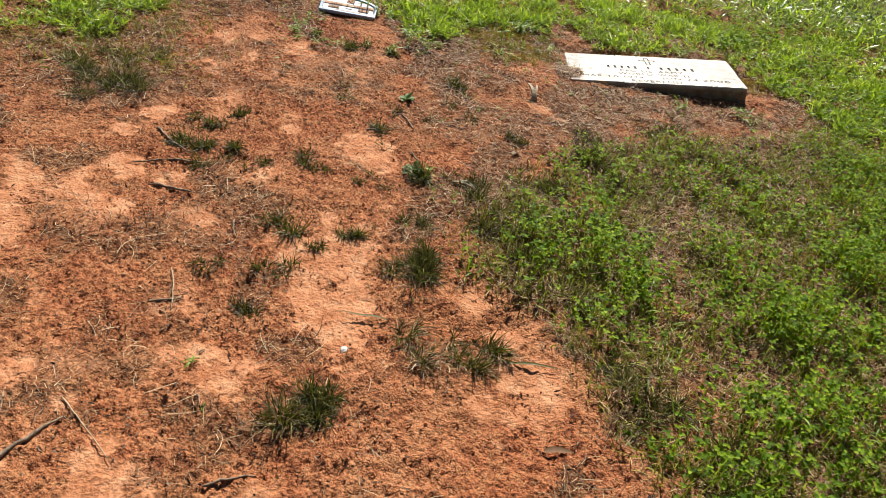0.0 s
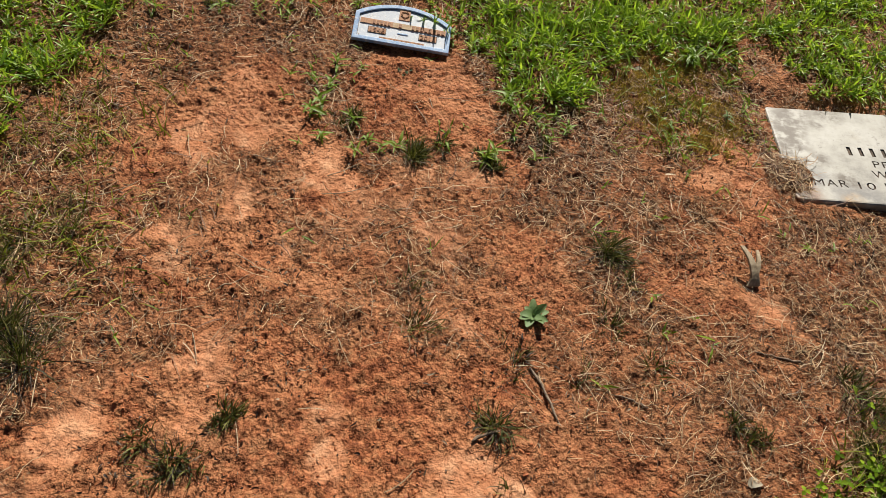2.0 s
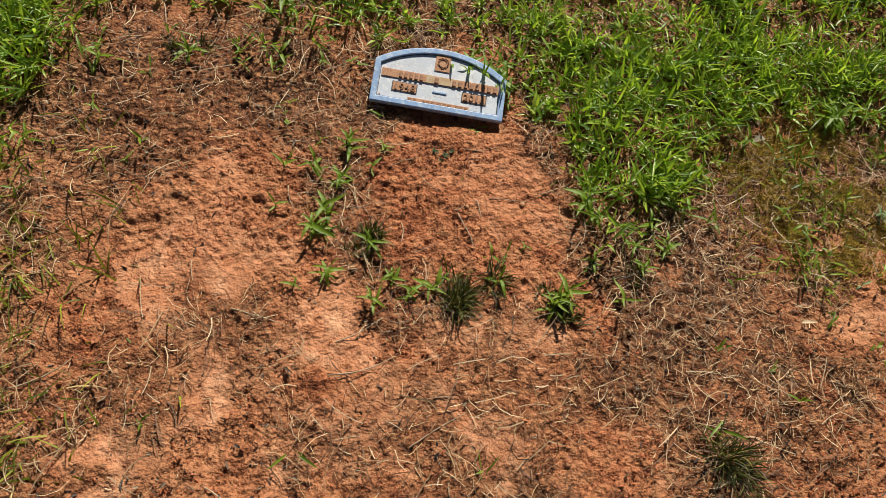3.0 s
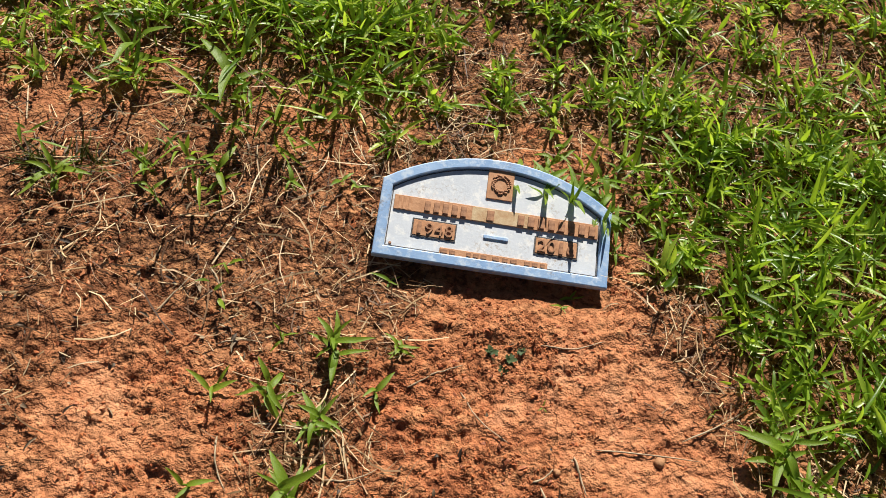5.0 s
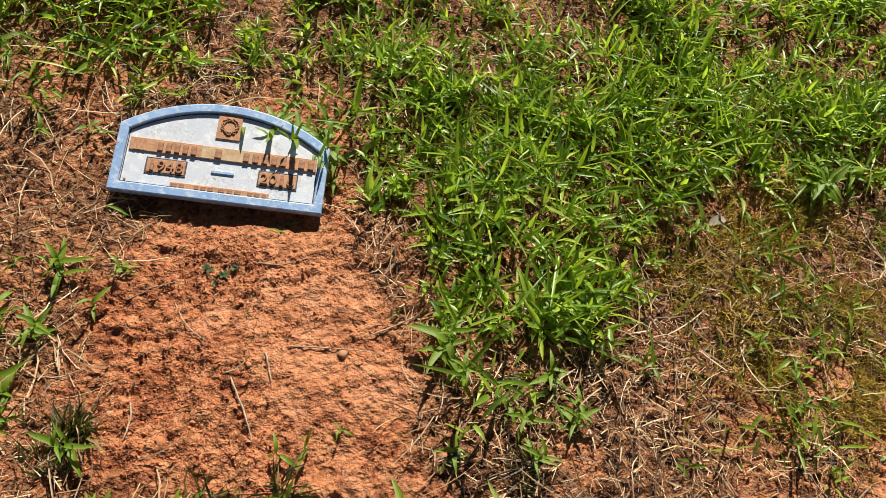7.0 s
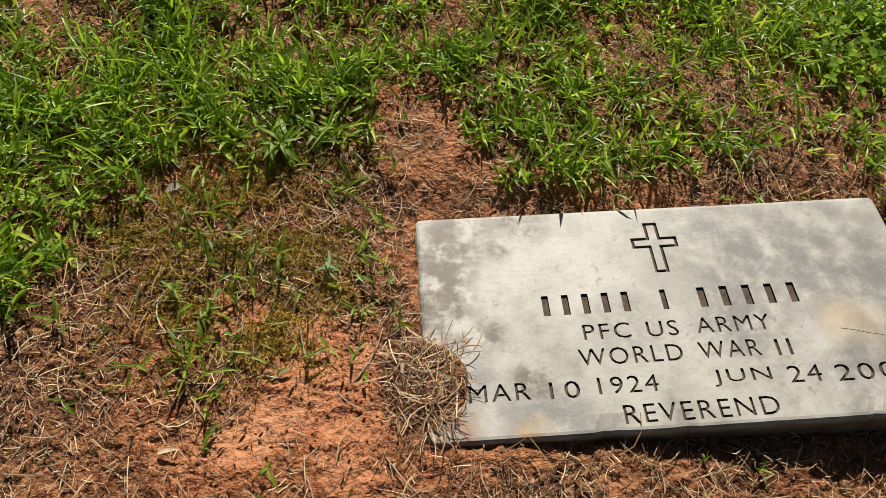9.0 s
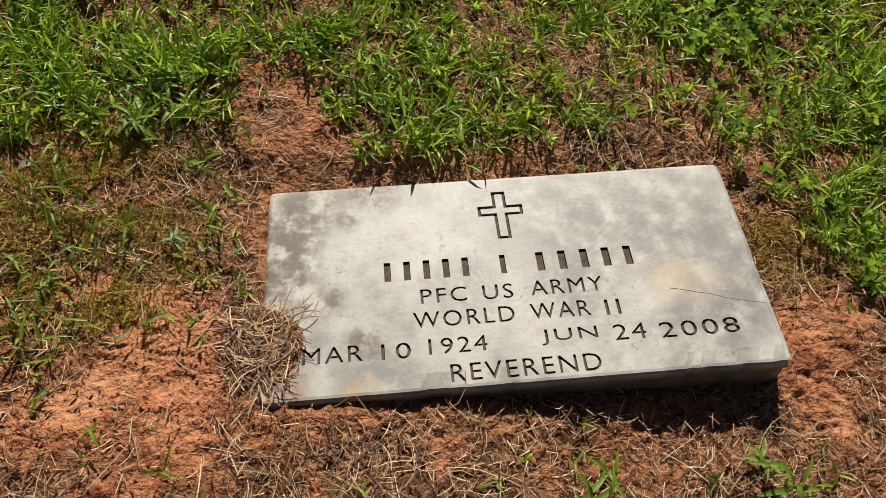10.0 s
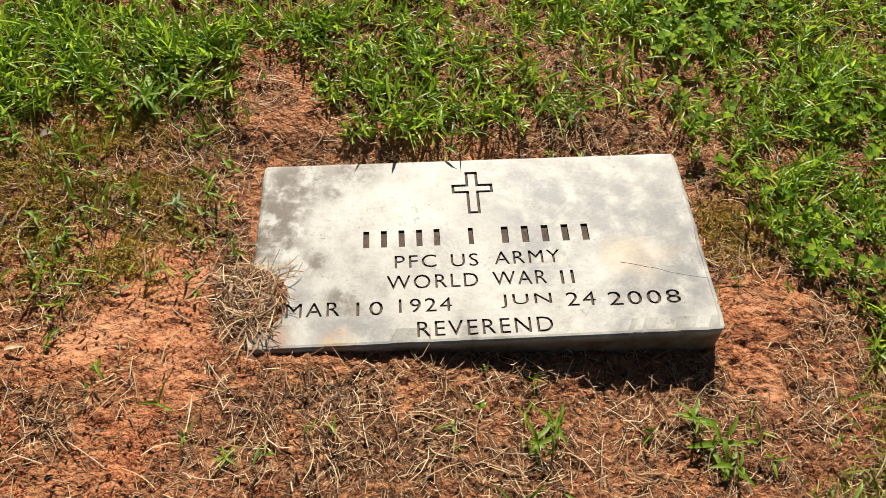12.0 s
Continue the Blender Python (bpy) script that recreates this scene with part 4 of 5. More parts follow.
def sparse_grass():
    """Single small shoots through the litter, the moss and the clover."""
    def field(a, b):
        edge = np.clip(spots(a, b, MOSS) * 0.8 + litter(a, b) * 0.30 + clover(a, b) * 0.4, 0, 1)
        right = ramp(a, 0.2, 0.5) * 0.8 + 0.2
        edge = np.clip(edge + spots(a, b, [(0.481, 2.677, 0.17, 1.0), (0.340, 2.648, 0.12, 0.8), (-0.748, 1.990, 0.15, 0.9), (1.168, 2.985, 0.15, 0.8), (0.617, 2.626, 0.08, 0.5), (1.203, 2.848, 0.2, 0.7), (1.511, 2.611, 0.12, 0.7)]), 0, 1)
        bank = spots(a, b, [(-0.40, 2.76, 0.10, 0.8), (-0.30, 2.79, 0.07, 0.8), (-0.55, 2.78, 0.10, 0.7), (-0.62, 2.70, 0.08, 0.5)])
        return np.maximum(edge * right, bank) * (1 - lawn(a, b)) * ramp(fbm(a, b, 0.07, 85), 0.35, 0.65)
    x, y, r = scatter(field, (-1.0, 0.62, 2.0, 2.98), 1500, 15)
    k = off_stones(x, y, 0.015)
    v, q = grass_plants(x[k], y[k], r, 4, 0.022, 0.0040, 3, 3)
    stuff("sparse_grass_shoots", v, q, WEED_LEAF, "scattered small green shoots in dry litter", "grass")


def clover_patch():
    x, y, r = scatter(lambda a, b: np.clip(clover(a, b), 0, 1) * (0.25 + 0.75 * ramp(fbm(a, b, 0.05, 125), 0.36, 0.58)), (0.2, 0.55, 2.3, 2.5), 14500, 16)
    n = len(x)
    z, tall = height(x, y), r.uniform(0.010, 0.060, n) * (0.25 + 0.60 * clover(x, y) + 0.75 * ramp(fbm(x, y, 0.045, 123), 0.38, 0.62))
    lean, way = r.uniform(0, 0.5, n), r.uniform(0, 2 * np.pi, n)
    foot = np.stack([x, y, z], 1)
    pieces = [blades(foot, way, np.pi / 2 - lean, tall, np.full(n, 0.0013), np.zeros(n), 1, 0, "straw", 2)]
    head = foot + np.stack([np.cos(way) * np.sin(lean) * tall, np.sin(way) * np.sin(lean) * tall, np.cos(lean) * tall], 1)
    size = r.uniform(0.0055, 0.0105, n)
    turn = r.uniform(0, 2 * np.pi, n)
    tilt = r.normal(0.15, 0.4, n)
    for k in range(3):
        pieces.append(blades(head, turn + k * 2.094, tilt + r.normal(0, 0.15, n), size, size * 0.85, r.uniform(0.0, 0.6, n), 2, 0.16, ROUND, 3))
    v, q = joined(pieces)
    stuff("clover", v, q, CLOVER_LEAF, "dense low green clover leaves", "clover")
    # a few clover sprigs among the far grass
    x, y, r = scatter(lambda a, b: lawn(a, b) * ramp(a, 1.15, 1.45) * ramp(fbm(a, b, 0.15, 87), 0.35, 0.6), (1.0, 2.3, 2.4, 3.5), 1700, 17)
    n = len(x)
    k = off_stones(x, y, 0.01)
    x, y = x[k], y[k]
    n = len(x)
    head = np.stack([x, y, height(x, y) + r.uniform(0.02, 0.055, n)], 1)
    size, turn = r.uniform(0.008, 0.014, n), r.uniform(0, 2 * np.pi, n)
    pieces = [blades(head, turn, np.full(n, -1.4), r.uniform(0.02, 0.05, n), np.full(n, 0.0013), np.zeros(n), 1, 0, "straw", 2)]
    for k in range(3):
        pieces.append(blades(head, turn + k * 2.094, r.normal(0.15, 0.25, n), size, size * 0.85, r.uniform(0, 0.6, n), 3, 0.16, ROUND, 3))
    v, q = joined(pieces)
    stuff("clover_in_grass", v, q, CLOVER_LEAF, "clover sprigs growing among lawn grass", "clover")


def straw_litter():
    pieces = []
    for field, box, many, long, wide, segs, seed in (
            (lambda a, b: 0.016 * (1 - 0.8 * crust(a, b)) + 0.95 * litter(a, b) ** 1.3 * (1 - 0.5 * ramp(b, 2.40, 2.25) * ramp(a, 0.55, 0.40)), (-1.0, 0.66, 1.8, 3.1), 50000, 0.012, 0.0010, 1, 21),
            (lambda a, b: 0.018 + 0.8 * litter(a, b), (-1.0, 0.66, 1.8, 3.0), 9000, 0.036, 0.0010, 3, 22)):
        x, y, r = scatter(field, box, many, seed)
        k = off_stones(x, y, 0.0) & (r.random(len(x)) < 1 - 0.8 * spots(x, y, MOSS)) & (r.random(len(x)) < 1 - 0.62 * (lawn(x, y) > 0.7)) & (r.random(len(x)) < 1 - 0.85 * spots(x, y, SHADED_HUMUS))
        x, y = x[k], y[k]
        n = len(x)
        foot = np.stack([x, y, height(x, y) + r.uniform(0.0, 0.006, n)], 1)
        ln = long * r.uniform(0.4, 1.6, n)
        pieces.append(blades(foot, r.uniform(0, 2 * np.pi, n), r.normal(0.08, 0.16, n), ln, wide * r.uniform(0.5, 1.5, n), r.normal(0.12, 0.3, n), segs, 0.3, "straw", 2, r.normal(0, 0.6, n), r.normal(0, 1.0, n)))
    v, q = joined(pieces)
    stuff("straw_litter", v, q, STRAW, "matted brown dead grass and straw litter", "dead grass")


def dark_debris():
    """Curled scraps of dead leaf and stem, almost black, in drifts over the clay."""
    def field(a, b):
        drift = ramp(fbm(a, b, 0.10, 121), 0.42, 0.66)
        # extra scraps on the humus bank deepen its painted grass shade
        return (0.06 + 0.65 * drift + 0.9 * spots(a, b, SHADED_HUMUS)) * (1 - 0.75 * crust(a, b)) * (1 - lawn(a, b)) * off_stones(a, b, 0.01) * (1 - 0.8 * ramp(b, 2.34, 2.46) * ramp(a, 0.42, 0.34) * (1 - spots(a, b, SHADED_HUMUS)))
    x, y, r = scatter(field, (-1.0, 0.6, 1.9, 2.9), 5600, 29)
    n = len(x)
    foot = np.stack([x, y, height(x, y) + r.uniform(0.0, 0.004, n)], 1)
    v, q = blades(foot, r.uniform(0, 6.28, n), r.normal(0.35, 0.35, n), (0.003 + 0.012 * r.random(n) ** 2) , r.uniform(0.0012, 0.0042, n), r.normal(0.6, 0.8, n), 3, 0.35, "lance", 3, r.normal(0, 0.9, n), r.normal(0, 0.8, n))
    stuff("dead_leaf_scraps", v, q, DARK_STRAW, "curled dark scraps of dead leaf on the clay", "dead leaves")


def pale_straws():
    x, y, r = scatter(lambda a, b: 0.03 + 0.55 * litter(a, b), (-1.0, 0.6, 1.9, 2.9), 800, 23)
    k = off_stones(x, y, 0.0)
    x, y = x[k], y[k]
    n = len(x)
    foot = np.stack([x, y, height(x, y) + 0.004], 1)
    v, q = blades(foot, r.uniform(0, 2 * np.pi, n), r.normal(0.10, 0.12, n), r.uniform(0.015, 0.060, n), r.uniform(0.0007, 0.0015, n), r.normal(0.15, 0.2, n), 5, 0.3, "straw", 3, None, r.normal(0, 0.4, n))
    stuff("bleached_straws", v, q, PALE_STRAW, "loose bleached straw stalks on the clay", "dead grass")


def moss():
    x, y, r = scatter(lambda a, b: spots(a, b, MOSS) * ramp(fbm(a, b, 0.04, 91), 0.3, 0.55), (0.1, 2.3, 1.6, 2.95), 420000, 24)
    k = off_stones(x, y, 0.004)
    x, y = x[k], y[k]
    n = len(x)
    foot = np.stack([x, y, height(x, y)], 1)
    v, q = blades(foot, r.uniform(0, 6.28, n), r.uniform(0.5, 1.5, n), r.uniform(0.005, 0.013, n), r.uniform(0.001, 0.0022, n), r.uniform(0, 0.8, n), 2, 0, "fine", 2)
    stuff("moss", v, q, MOSS_MAT, "low olive-yellow moss on damp soil", "moss")


def crumbs():
    """Broken crumbs of clay, angular and half sunk in the soil."""
    oct8 = np.array([(1, 0, 0), (0, 1, 0), (-1, 0, 0), (0, -1, 0), (0, 0, 1), (0, 0, -1)], float)
    tri = np.array([(0, 1, 4), (1, 2, 4), (2, 3, 4), (3, 0, 4)])
    parts = []
    for box, many, seed in (((-0.55, 2.38, 0.36, 2.76), 95000, 25), ((-0.95, 0.70, 1.5, 2.38), 22000, 26), ((0.4, 2.2, 0.75, 2.65), 90000, 28)):
        x, y, r = scatter(lambda a, b: (0.12 + 0.88 * ramp(fbm(a, b, 0.07, 93), 0.40, 0.60)) * (1 - lawn(a, b)) * (1 - 0.7 * litter(a, b)) * (1 - 0.55 * crust(a, b)) * (1 - ramp(a - np.interp(b, *zip(*CLOVER_EDGE)), -0.05, 0.1) * (b < 2.2)), box, many, seed)
        k = off_stones(x, y, 0.003)
        x, y = x[k], y[k]
        n = len(x)
        size = (0.0007 + 0.0017 * r.random(n) ** 3) * (1.0 if box[1] > 1 else 1.3)
        a = r.uniform(0, 6.28, n)
        pts = oct8[None] * r.uniform(0.55, 1.35, (n, 6, 1)) * size[:, None, None]
        pts = pts * np.stack([r.uniform(0.9, 1.7, n), r.uniform(0.7, 1.1, n), r.uniform(0.7, 1.2, n)], 1)[:, None, :]
        pts = pts + r.normal(0, 0.22, (n, 6, 3)) * size[:, None, None]
        px = pts[:, :, 0] * np.cos(a)[:, None] - pts[:, :, 1] * np.sin(a)[:, None] + x[:, None]
        py = pts[:, :, 0] * np.sin(a)[:, None] + pts[:, :, 1] * np.cos(a)[:, None] + y[:, None]
        parts.append(np.stack([px, py, pts[:, :, 2] * 0.8 + height(x, y)[:, None]], 2))
    v = np.concatenate(parts)
    f = (tri[None] + (np.arange(len(v)) * 6)[:, None, None]).reshape(-1, 3)
    me = bpy.data.meshes.new("clay_crumbs")
    me.vertices.add(len(v) * 6)
    me.vertices.foreach_set("co", v.astype(np.float32).ravel())
    me.loops.add(f.size)
    me.loops.foreach_set("vertex_index", f.astype(np.int32).ravel())
    me.polygons.add(len(f))
    me.polygons.foreach_set("loop_start", np.arange(0, f.size, 3, dtype=np.int32))
    me.polygons.foreach_set("use_smooth", np.zeros(len(f), bool))
    me.update(calc_edges=True)
    me.materials.append(CLOD)
    tagged(new("clay_crumbs", me), "loose angular crumbs of red clay", "soil", kind="stuff")


crumbs()


def meadow_blades():
    """Fine upright and leaning blades, green and dead, through the clover."""
    def field(a, b):
        zone = np.maximum(ramp(a - np.interp(b, *zip(*CLOVER_EDGE)), -0.06, 0.10) * (b < 2.5), spots(a, b, [(-0.870, 2.292, 0.26, 0.9), (-0.625, 2.092, 0.14, 0.7), (0.430, 2.674, 0.12, 0.35)]))
        return zone * (0.25 + 0.75 * ramp(fbm(a, b, 0.11, 95), 0.35, 0.62)) * (1 - lawn(a, b)) * off_stones(a, b, 0.03)
    for name, many, long, wide, mat, seed, label in (("meadow_grass", 15000, 0.042, 0.0024, OLIVE_LEAF, 26, "thin olive grass blades among clover"), ("dead_meadow_grass", 8500, 0.040, 0.0016, TAN_STRAW, 27, "dead tan grass blades among clover")):
        x, y, r = scatter(field, (-1.2, 0.6, 2.2, 2.9), many, seed)
        n = len(x)
        foot = np.stack([x, y, height(x, y)], 1)
        v, q = blades(foot, r.uniform(0, 6.28, n), r.uniform(0.1, 1.3, n), long * r.uniform(0.4, 1.4, n), wide * r.uniform(0.6, 1.4, n), r.uniform(-0.1, 1.4, n), 3, 0.1, "fine", 2, r.normal(0, 0.5, n))
        stuff(name, v, q, mat, label, "grass")


meadow_blades()
near_lawn()
far_lawn()
outer_turf()
sparse_grass()
clover_patch()
straw_litter()
dark_debris()
pale_straws()
moss()


# ---- grass tufts standing in the clay ----
DRY = "sprawling mostly dry tuft of grass on clay"
OVER = "mat of dead straw lapping over the slab's sunken corner"


def tuft(x, y, radius, tall, green, dry, seed, label, mat=TUFT_LEAF, wide=0.0021, upright=False):
    base = tagged(new("grass_tuft"), label, "grass tuft", "tufts in the clay")
    base.location = (x, y, on_ground(x, y))
    r = np.random.default_rng(seed)

    green, dry, tall = int(green * 2.9), int(dry * 1.9), tall * 0.92

    lean_x, lean_y, long_way = r.normal(0, 0.35), r.normal(0, 0.35), r.uniform(0, 3.14)

    heart = r.normal(0, 0.38 * radius, (4, 2))
    heart -= heart.mean(0)
    heart_tall = r.uniform(0.55, 1.1, 4)

    def bunch(n, long, rise, width):
        own = np.minimum(r.integers(0, 4, n), r.integers(0, 4, n))
        a, d = r.uniform(0, 6.28, n), radius * 0.50 * r.random(n) ** 0.7
        clump = 0.6 + 0.4 * np.cos(2 * (a - long_way)) * r.uniform(0.3, 1.0)
        fx, fy = np.cos(a) * d * clump + heart[own, 0], np.sin(a) * d * clump + heart[own, 1]
        hx, hy = np.cos(a) * 0.8 + lean_x + r.normal(0, 0.7, n), np.sin(a) * 0.8 + lean_y + r.normal(0, 0.7, n)
        foot = np.stack([fx, fy, surface(fx + x, fy + y) - on_ground(x, y) - 0.002], 1)
        shorter = (1 - 0.45 * d / radius) * heart_tall[own]
        return blades(foot, np.arctan2(hy, hx), rise, long * shorter * r.uniform(0.35, 1.25, n), width * r.uniform(0.5, 1.4, n), r.uniform(-0.3, 2.2, n), 4, 0.15, "fine", 3, r.normal(0, 0.7, n), r.normal(0, 0.9, n))
    if green:
        shell("foliage", mesh_from("foliage", *bunch(green, tall, r.uniform(0.4, 1.5, green), wide), mat), base)
    if dry:
        shell("dead_foliage", mesh_from("dead_foliage", *bunch(dry, tall * 1.1, r.uniform(1.0, 1.5, dry) if upright else r.uniform(-0.1, 0.9, dry), wide * 0.7), STRAW if label in (OVER, DRY) else DARK_STRAW), base)
    return base


DENSE = "dense dark green grass tuft with dead blades at its foot"
THIN = "thin dark tuft of half-dead grass on red clay"
TUFTS = [(0.151, 0.842, 0.080, 0.078, 230, 150, DENSE), (0.329, 1.013, 0.090, 0.080, 60, 190, DRY), (0.451, 1.028, 0.060, 0.065, 80, 70, DRY), (0.004, 1.186, 0.05, 0.05, 70, 60, THIN),
         (-0.129, 1.160, 0.05, 0.045, 45, 70, THIN), (-0.012, 1.052, 0.055, 0.045, 45, 80, THIN), (0.072, 1.280, 0.03, 0.03, 40, 20, THIN), (0.151, 1.355, 0.05, 0.045, 80, 50, THIN),
         (-0.023, 1.349, 0.065, 0.055, 110, 60, DENSE), (0.279, 1.237, 0.09, 0.065, 170, 140, DENSE), (0.263, 1.627, 0.06, 0.065, 90, 80, DENSE), (-0.303, 1.606, 0.075, 0.065, 190, 110, DENSE),
         (-0.211, 1.609, 0.05, 0.045, 60, 60, THIN), (-0.329, 1.749, 0.06, 0.05, 70, 60, THIN), (-0.260, 1.823, 0.04, 0.04, 70, 40, THIN), (0.475, 1.450, 0.09, 0.075, 200, 120, DENSE),
         (0.281, 1.432, 0.05, 0.045, 70, 50, THIN), (-0.036, 1.616, 0.05, 0.04, 50, 60, THIN), (-0.137, 1.581, 0.05, 0.04, 40, 60, THIN), (0.142, 1.571, 0.05, 0.035, 45, 50, DRY),
         (0.130, 1.838, 0.06, 0.05, 50, 80, THIN), (0.325, 2.202, 0.065, 0.060, 90, 90, DENSE), (0.510, 1.914, 0.045, 0.05, 70, 60, THIN), (0.728, 1.871, 0.075, 0.06, 120, 100, DENSE),
         (0.621, 1.703, 0.07, 0.055, 110, 80, DENSE), (0.774, 1.729, 0.06, 0.06, 80, 80, DRY), (0.006, 1.597, 0.03, 0.035, 40, 20, THIN), (-0.031, 2.066, 0.09, 0.04, 50, 140, DRY),
         (0.331, 2.009, 0.10, 0.045, 60, 140, DRY), (-0.620, 1.891, 0.10, 0.085, 130, 150, DENSE), (-0.760, 2.091, 0.12, 0.06, 150, 150, DRY), (0.407, 1.643, 0.05, 0.05, 50, 60, DRY),
         (-0.048, 2.403, 0.050, 0.050, 150, 70, DENSE), (-0.203, 2.455, 0.035, 0.035, 60, 60, THIN), (0.147, 1.971, 0.05, 0.035, 30, 60, THIN), (-0.859, 2.242, 0.12, 0.07, 170, 120, DENSE), (0.667, 1.529, 0.09, 0.06, 130, 90, DENSE),
         (0.947, 1.746, 0.10, 0.055, 90, 150, DRY), (1.092, 1.989, 0.10, 0.055, 90, 140, DRY), (0.916, 2.106, 0.08, 0.05, 60, 110, DRY), (0.874, 0.829, 0.09, 0.06, 130, 100, DRY), (0.727, 0.987, 0.08, 0.05, 90, 90, DRY)]
TUFTS += [(0.693, 2.510, 0.050, 0.040, 0, 70, OVER), (0.704, 2.475, 0.040, 0.035, 0, 50, OVER)]
TUFTS += [(-0.255, 2.568, 0.040, 0.030, 0, 26, DRY), (-0.209, 2.464, 0.040, 0.030, 4, 26, DRY), (-0.287, 2.597, 0.035, 0.028, 0, 22, DRY), (-0.182, 2.415, 0.040, 0.032, 8, 26, DRY), (0.084, 2.398, 0.035, 0.045, 70, 40, DENSE), (0.194, 2.464, 0.035, 0.035, 30, 40, THIN), (-0.521, 2.743, 0.040, 0.050, 40, 50, THIN)]
TUFTS += [(0.452, 1.521, 0.08, 0.065, 110, 60, DENSE), (0.307, 1.299, 0.07, 0.055, 90, 70, DENSE), (0.365, 1.652, 0.05, 0.05, 50, 50, THIN), (0.565, 1.505, 0.09, 0.065, 120, 80, DENSE), (0.793, 1.781, 0.08, 0.06, 100, 80, DENSE), (0.419, 1.047, 0.07, 0.06, 50, 90, DRY), (0.760, 0.937, 0.09, 0.06, 110, 60, DENSE), (0.705, 1.047, 0.08, 0.055, 110, 60, DENSE), (0.724, 2.015, 0.06, 0.05, 70, 60, THIN), (0.539, 1.679, 0.07, 0.06, 90, 60, DENSE), (0.706, 1.922, 0.06, 0.05, 80, 50, DENSE), (1.006, 2.140, 0.07, 0.05, 50, 80, DRY), (0.531, 1.349, 0.08, 0.06, 100, 60, DENSE), (0.657, 1.231, 0.08, 0.06, 100, 60, DENSE)]
TUFTS += [(-0.671, 1.859, 0.09, 0.070, 130, 120, DENSE), (-0.748, 1.969, 0.09, 0.065, 140, 90, DENSE), (-0.665, 2.031, 0.07, 0.05, 70, 100, DRY), (-0.681, 1.788, 0.06, 0.06, 50, 100, DRY), (-0.568, 1.893, 0.05, 0.05, 40, 80, DRY), (-0.605, 2.113, 0.06, 0.04, 40, 90, DRY)]
for k, (x, y, rad, tall, green, dry, lab) in enumerate(TUFTS):
    tuft(x, y, rad, tall, green, dry, 200 + k, lab)
STEMS = [(-0.357, 1.282), (-0.313, 1.303), (-0.288, 1.379), (-0.212, 1.348), (-0.509, 1.521), (-0.373, 1.248), (-0.218, 1.293), (-0.021, 1.497), (0.017, 1.448), (-0.323, 1.263), (-0.279, 1.251), (-0.253, 1.249), (0.165, 1.443)]
for k, (x, y) in enumerate(STEMS):
    tuft(x, y, 0.014, 0.050, 0, 4, 300 + k, "few dead upright grass stems in the clay", upright=True)


# ---- leafy weeds, each leaf its own ----
def leaf_mesh(name, long, wide, droop, shape, mat, seed):
    one = np.array([1.0])
    v, q = blades(np.zeros((1, 3)), one * 0, one * 0, one * long, one * wide, one * droop, 6, 0.22, shape, 3)
    r = np.random.default_rng(seed)
    v = v + np.stack([0 * v[:, 0], 0.03 * long * np.sin(v[:, 0] / long * 5 + r.uniform(0, 6)), 0.02 * long * np.sin(v[:, 0] / long * 9 + r.uniform(0, 6))], 1)
    return mesh_from(name, v, q, mat)


LEAVES = {}
for key, mat in (("green", WEED_LEAF), ("lime", LIME_LEAF), ("pale", PALE_LEAF)):
    LEAVES[key] = [leaf_mesh("leaf", 1.0, w, d, "lance", mat, 60 + i) for i, (w, d) in enumerate(((0.18, 0.7), (0.21, 1.1), (0.16, 0.4), (0.23, 0.9)))]
LEAVES["broad"] = [leaf_mesh("leaf", 1.0, w, d, ROUND, PALE_LEAF, 70 + i) for i, (w, d) in enumerate(((0.50, 0.6), (0.58, 0.9), (0.45, 0.3)))]
SEEDLING_LEAF = leaf_material("dull seedling leaf", (0.030, 0.055, 0.022), (0.060, 0.100, 0.038), (0.105, 0.150, 0.060), (0.14, 0.20, 0.04), 0.25, 0.6)
LEAVES["small"] = [leaf_mesh("leaf", 1.0, w, d, ROUND, SEEDLING_LEAF, 80 + i) for i, (w, d) in enumerate(((0.62, 0.5), (0.70, 0.2)))]


def stem_mesh(long, thick, lean, mat):
    bm = bmesh.new()
    rings = []
    for k in range(5):
        t = k / 4
        rad = thick * (1 - 0.5 * t)
        cx = lean * long * t * t
        rings.append([bm.verts.new((cx + rad * math.cos(a), rad * math.sin(a), long * t - 0.004)) for a in (0, 1.257, 2.513, 3.770, 5.027)])
    for lo, hi in zip(rings, rings[1:]):
        for j in range(5):
            bm.faces.new((lo[j], lo[(j + 1) % 5], hi[(j + 1) % 5], hi[j])).smooth = True
    bm.faces.new(rings[-1])
    me = bpy.data.meshes.new("stem")
    bm.to_mesh(me)
    bm.free()
    me.materials.append(mat)
    return me


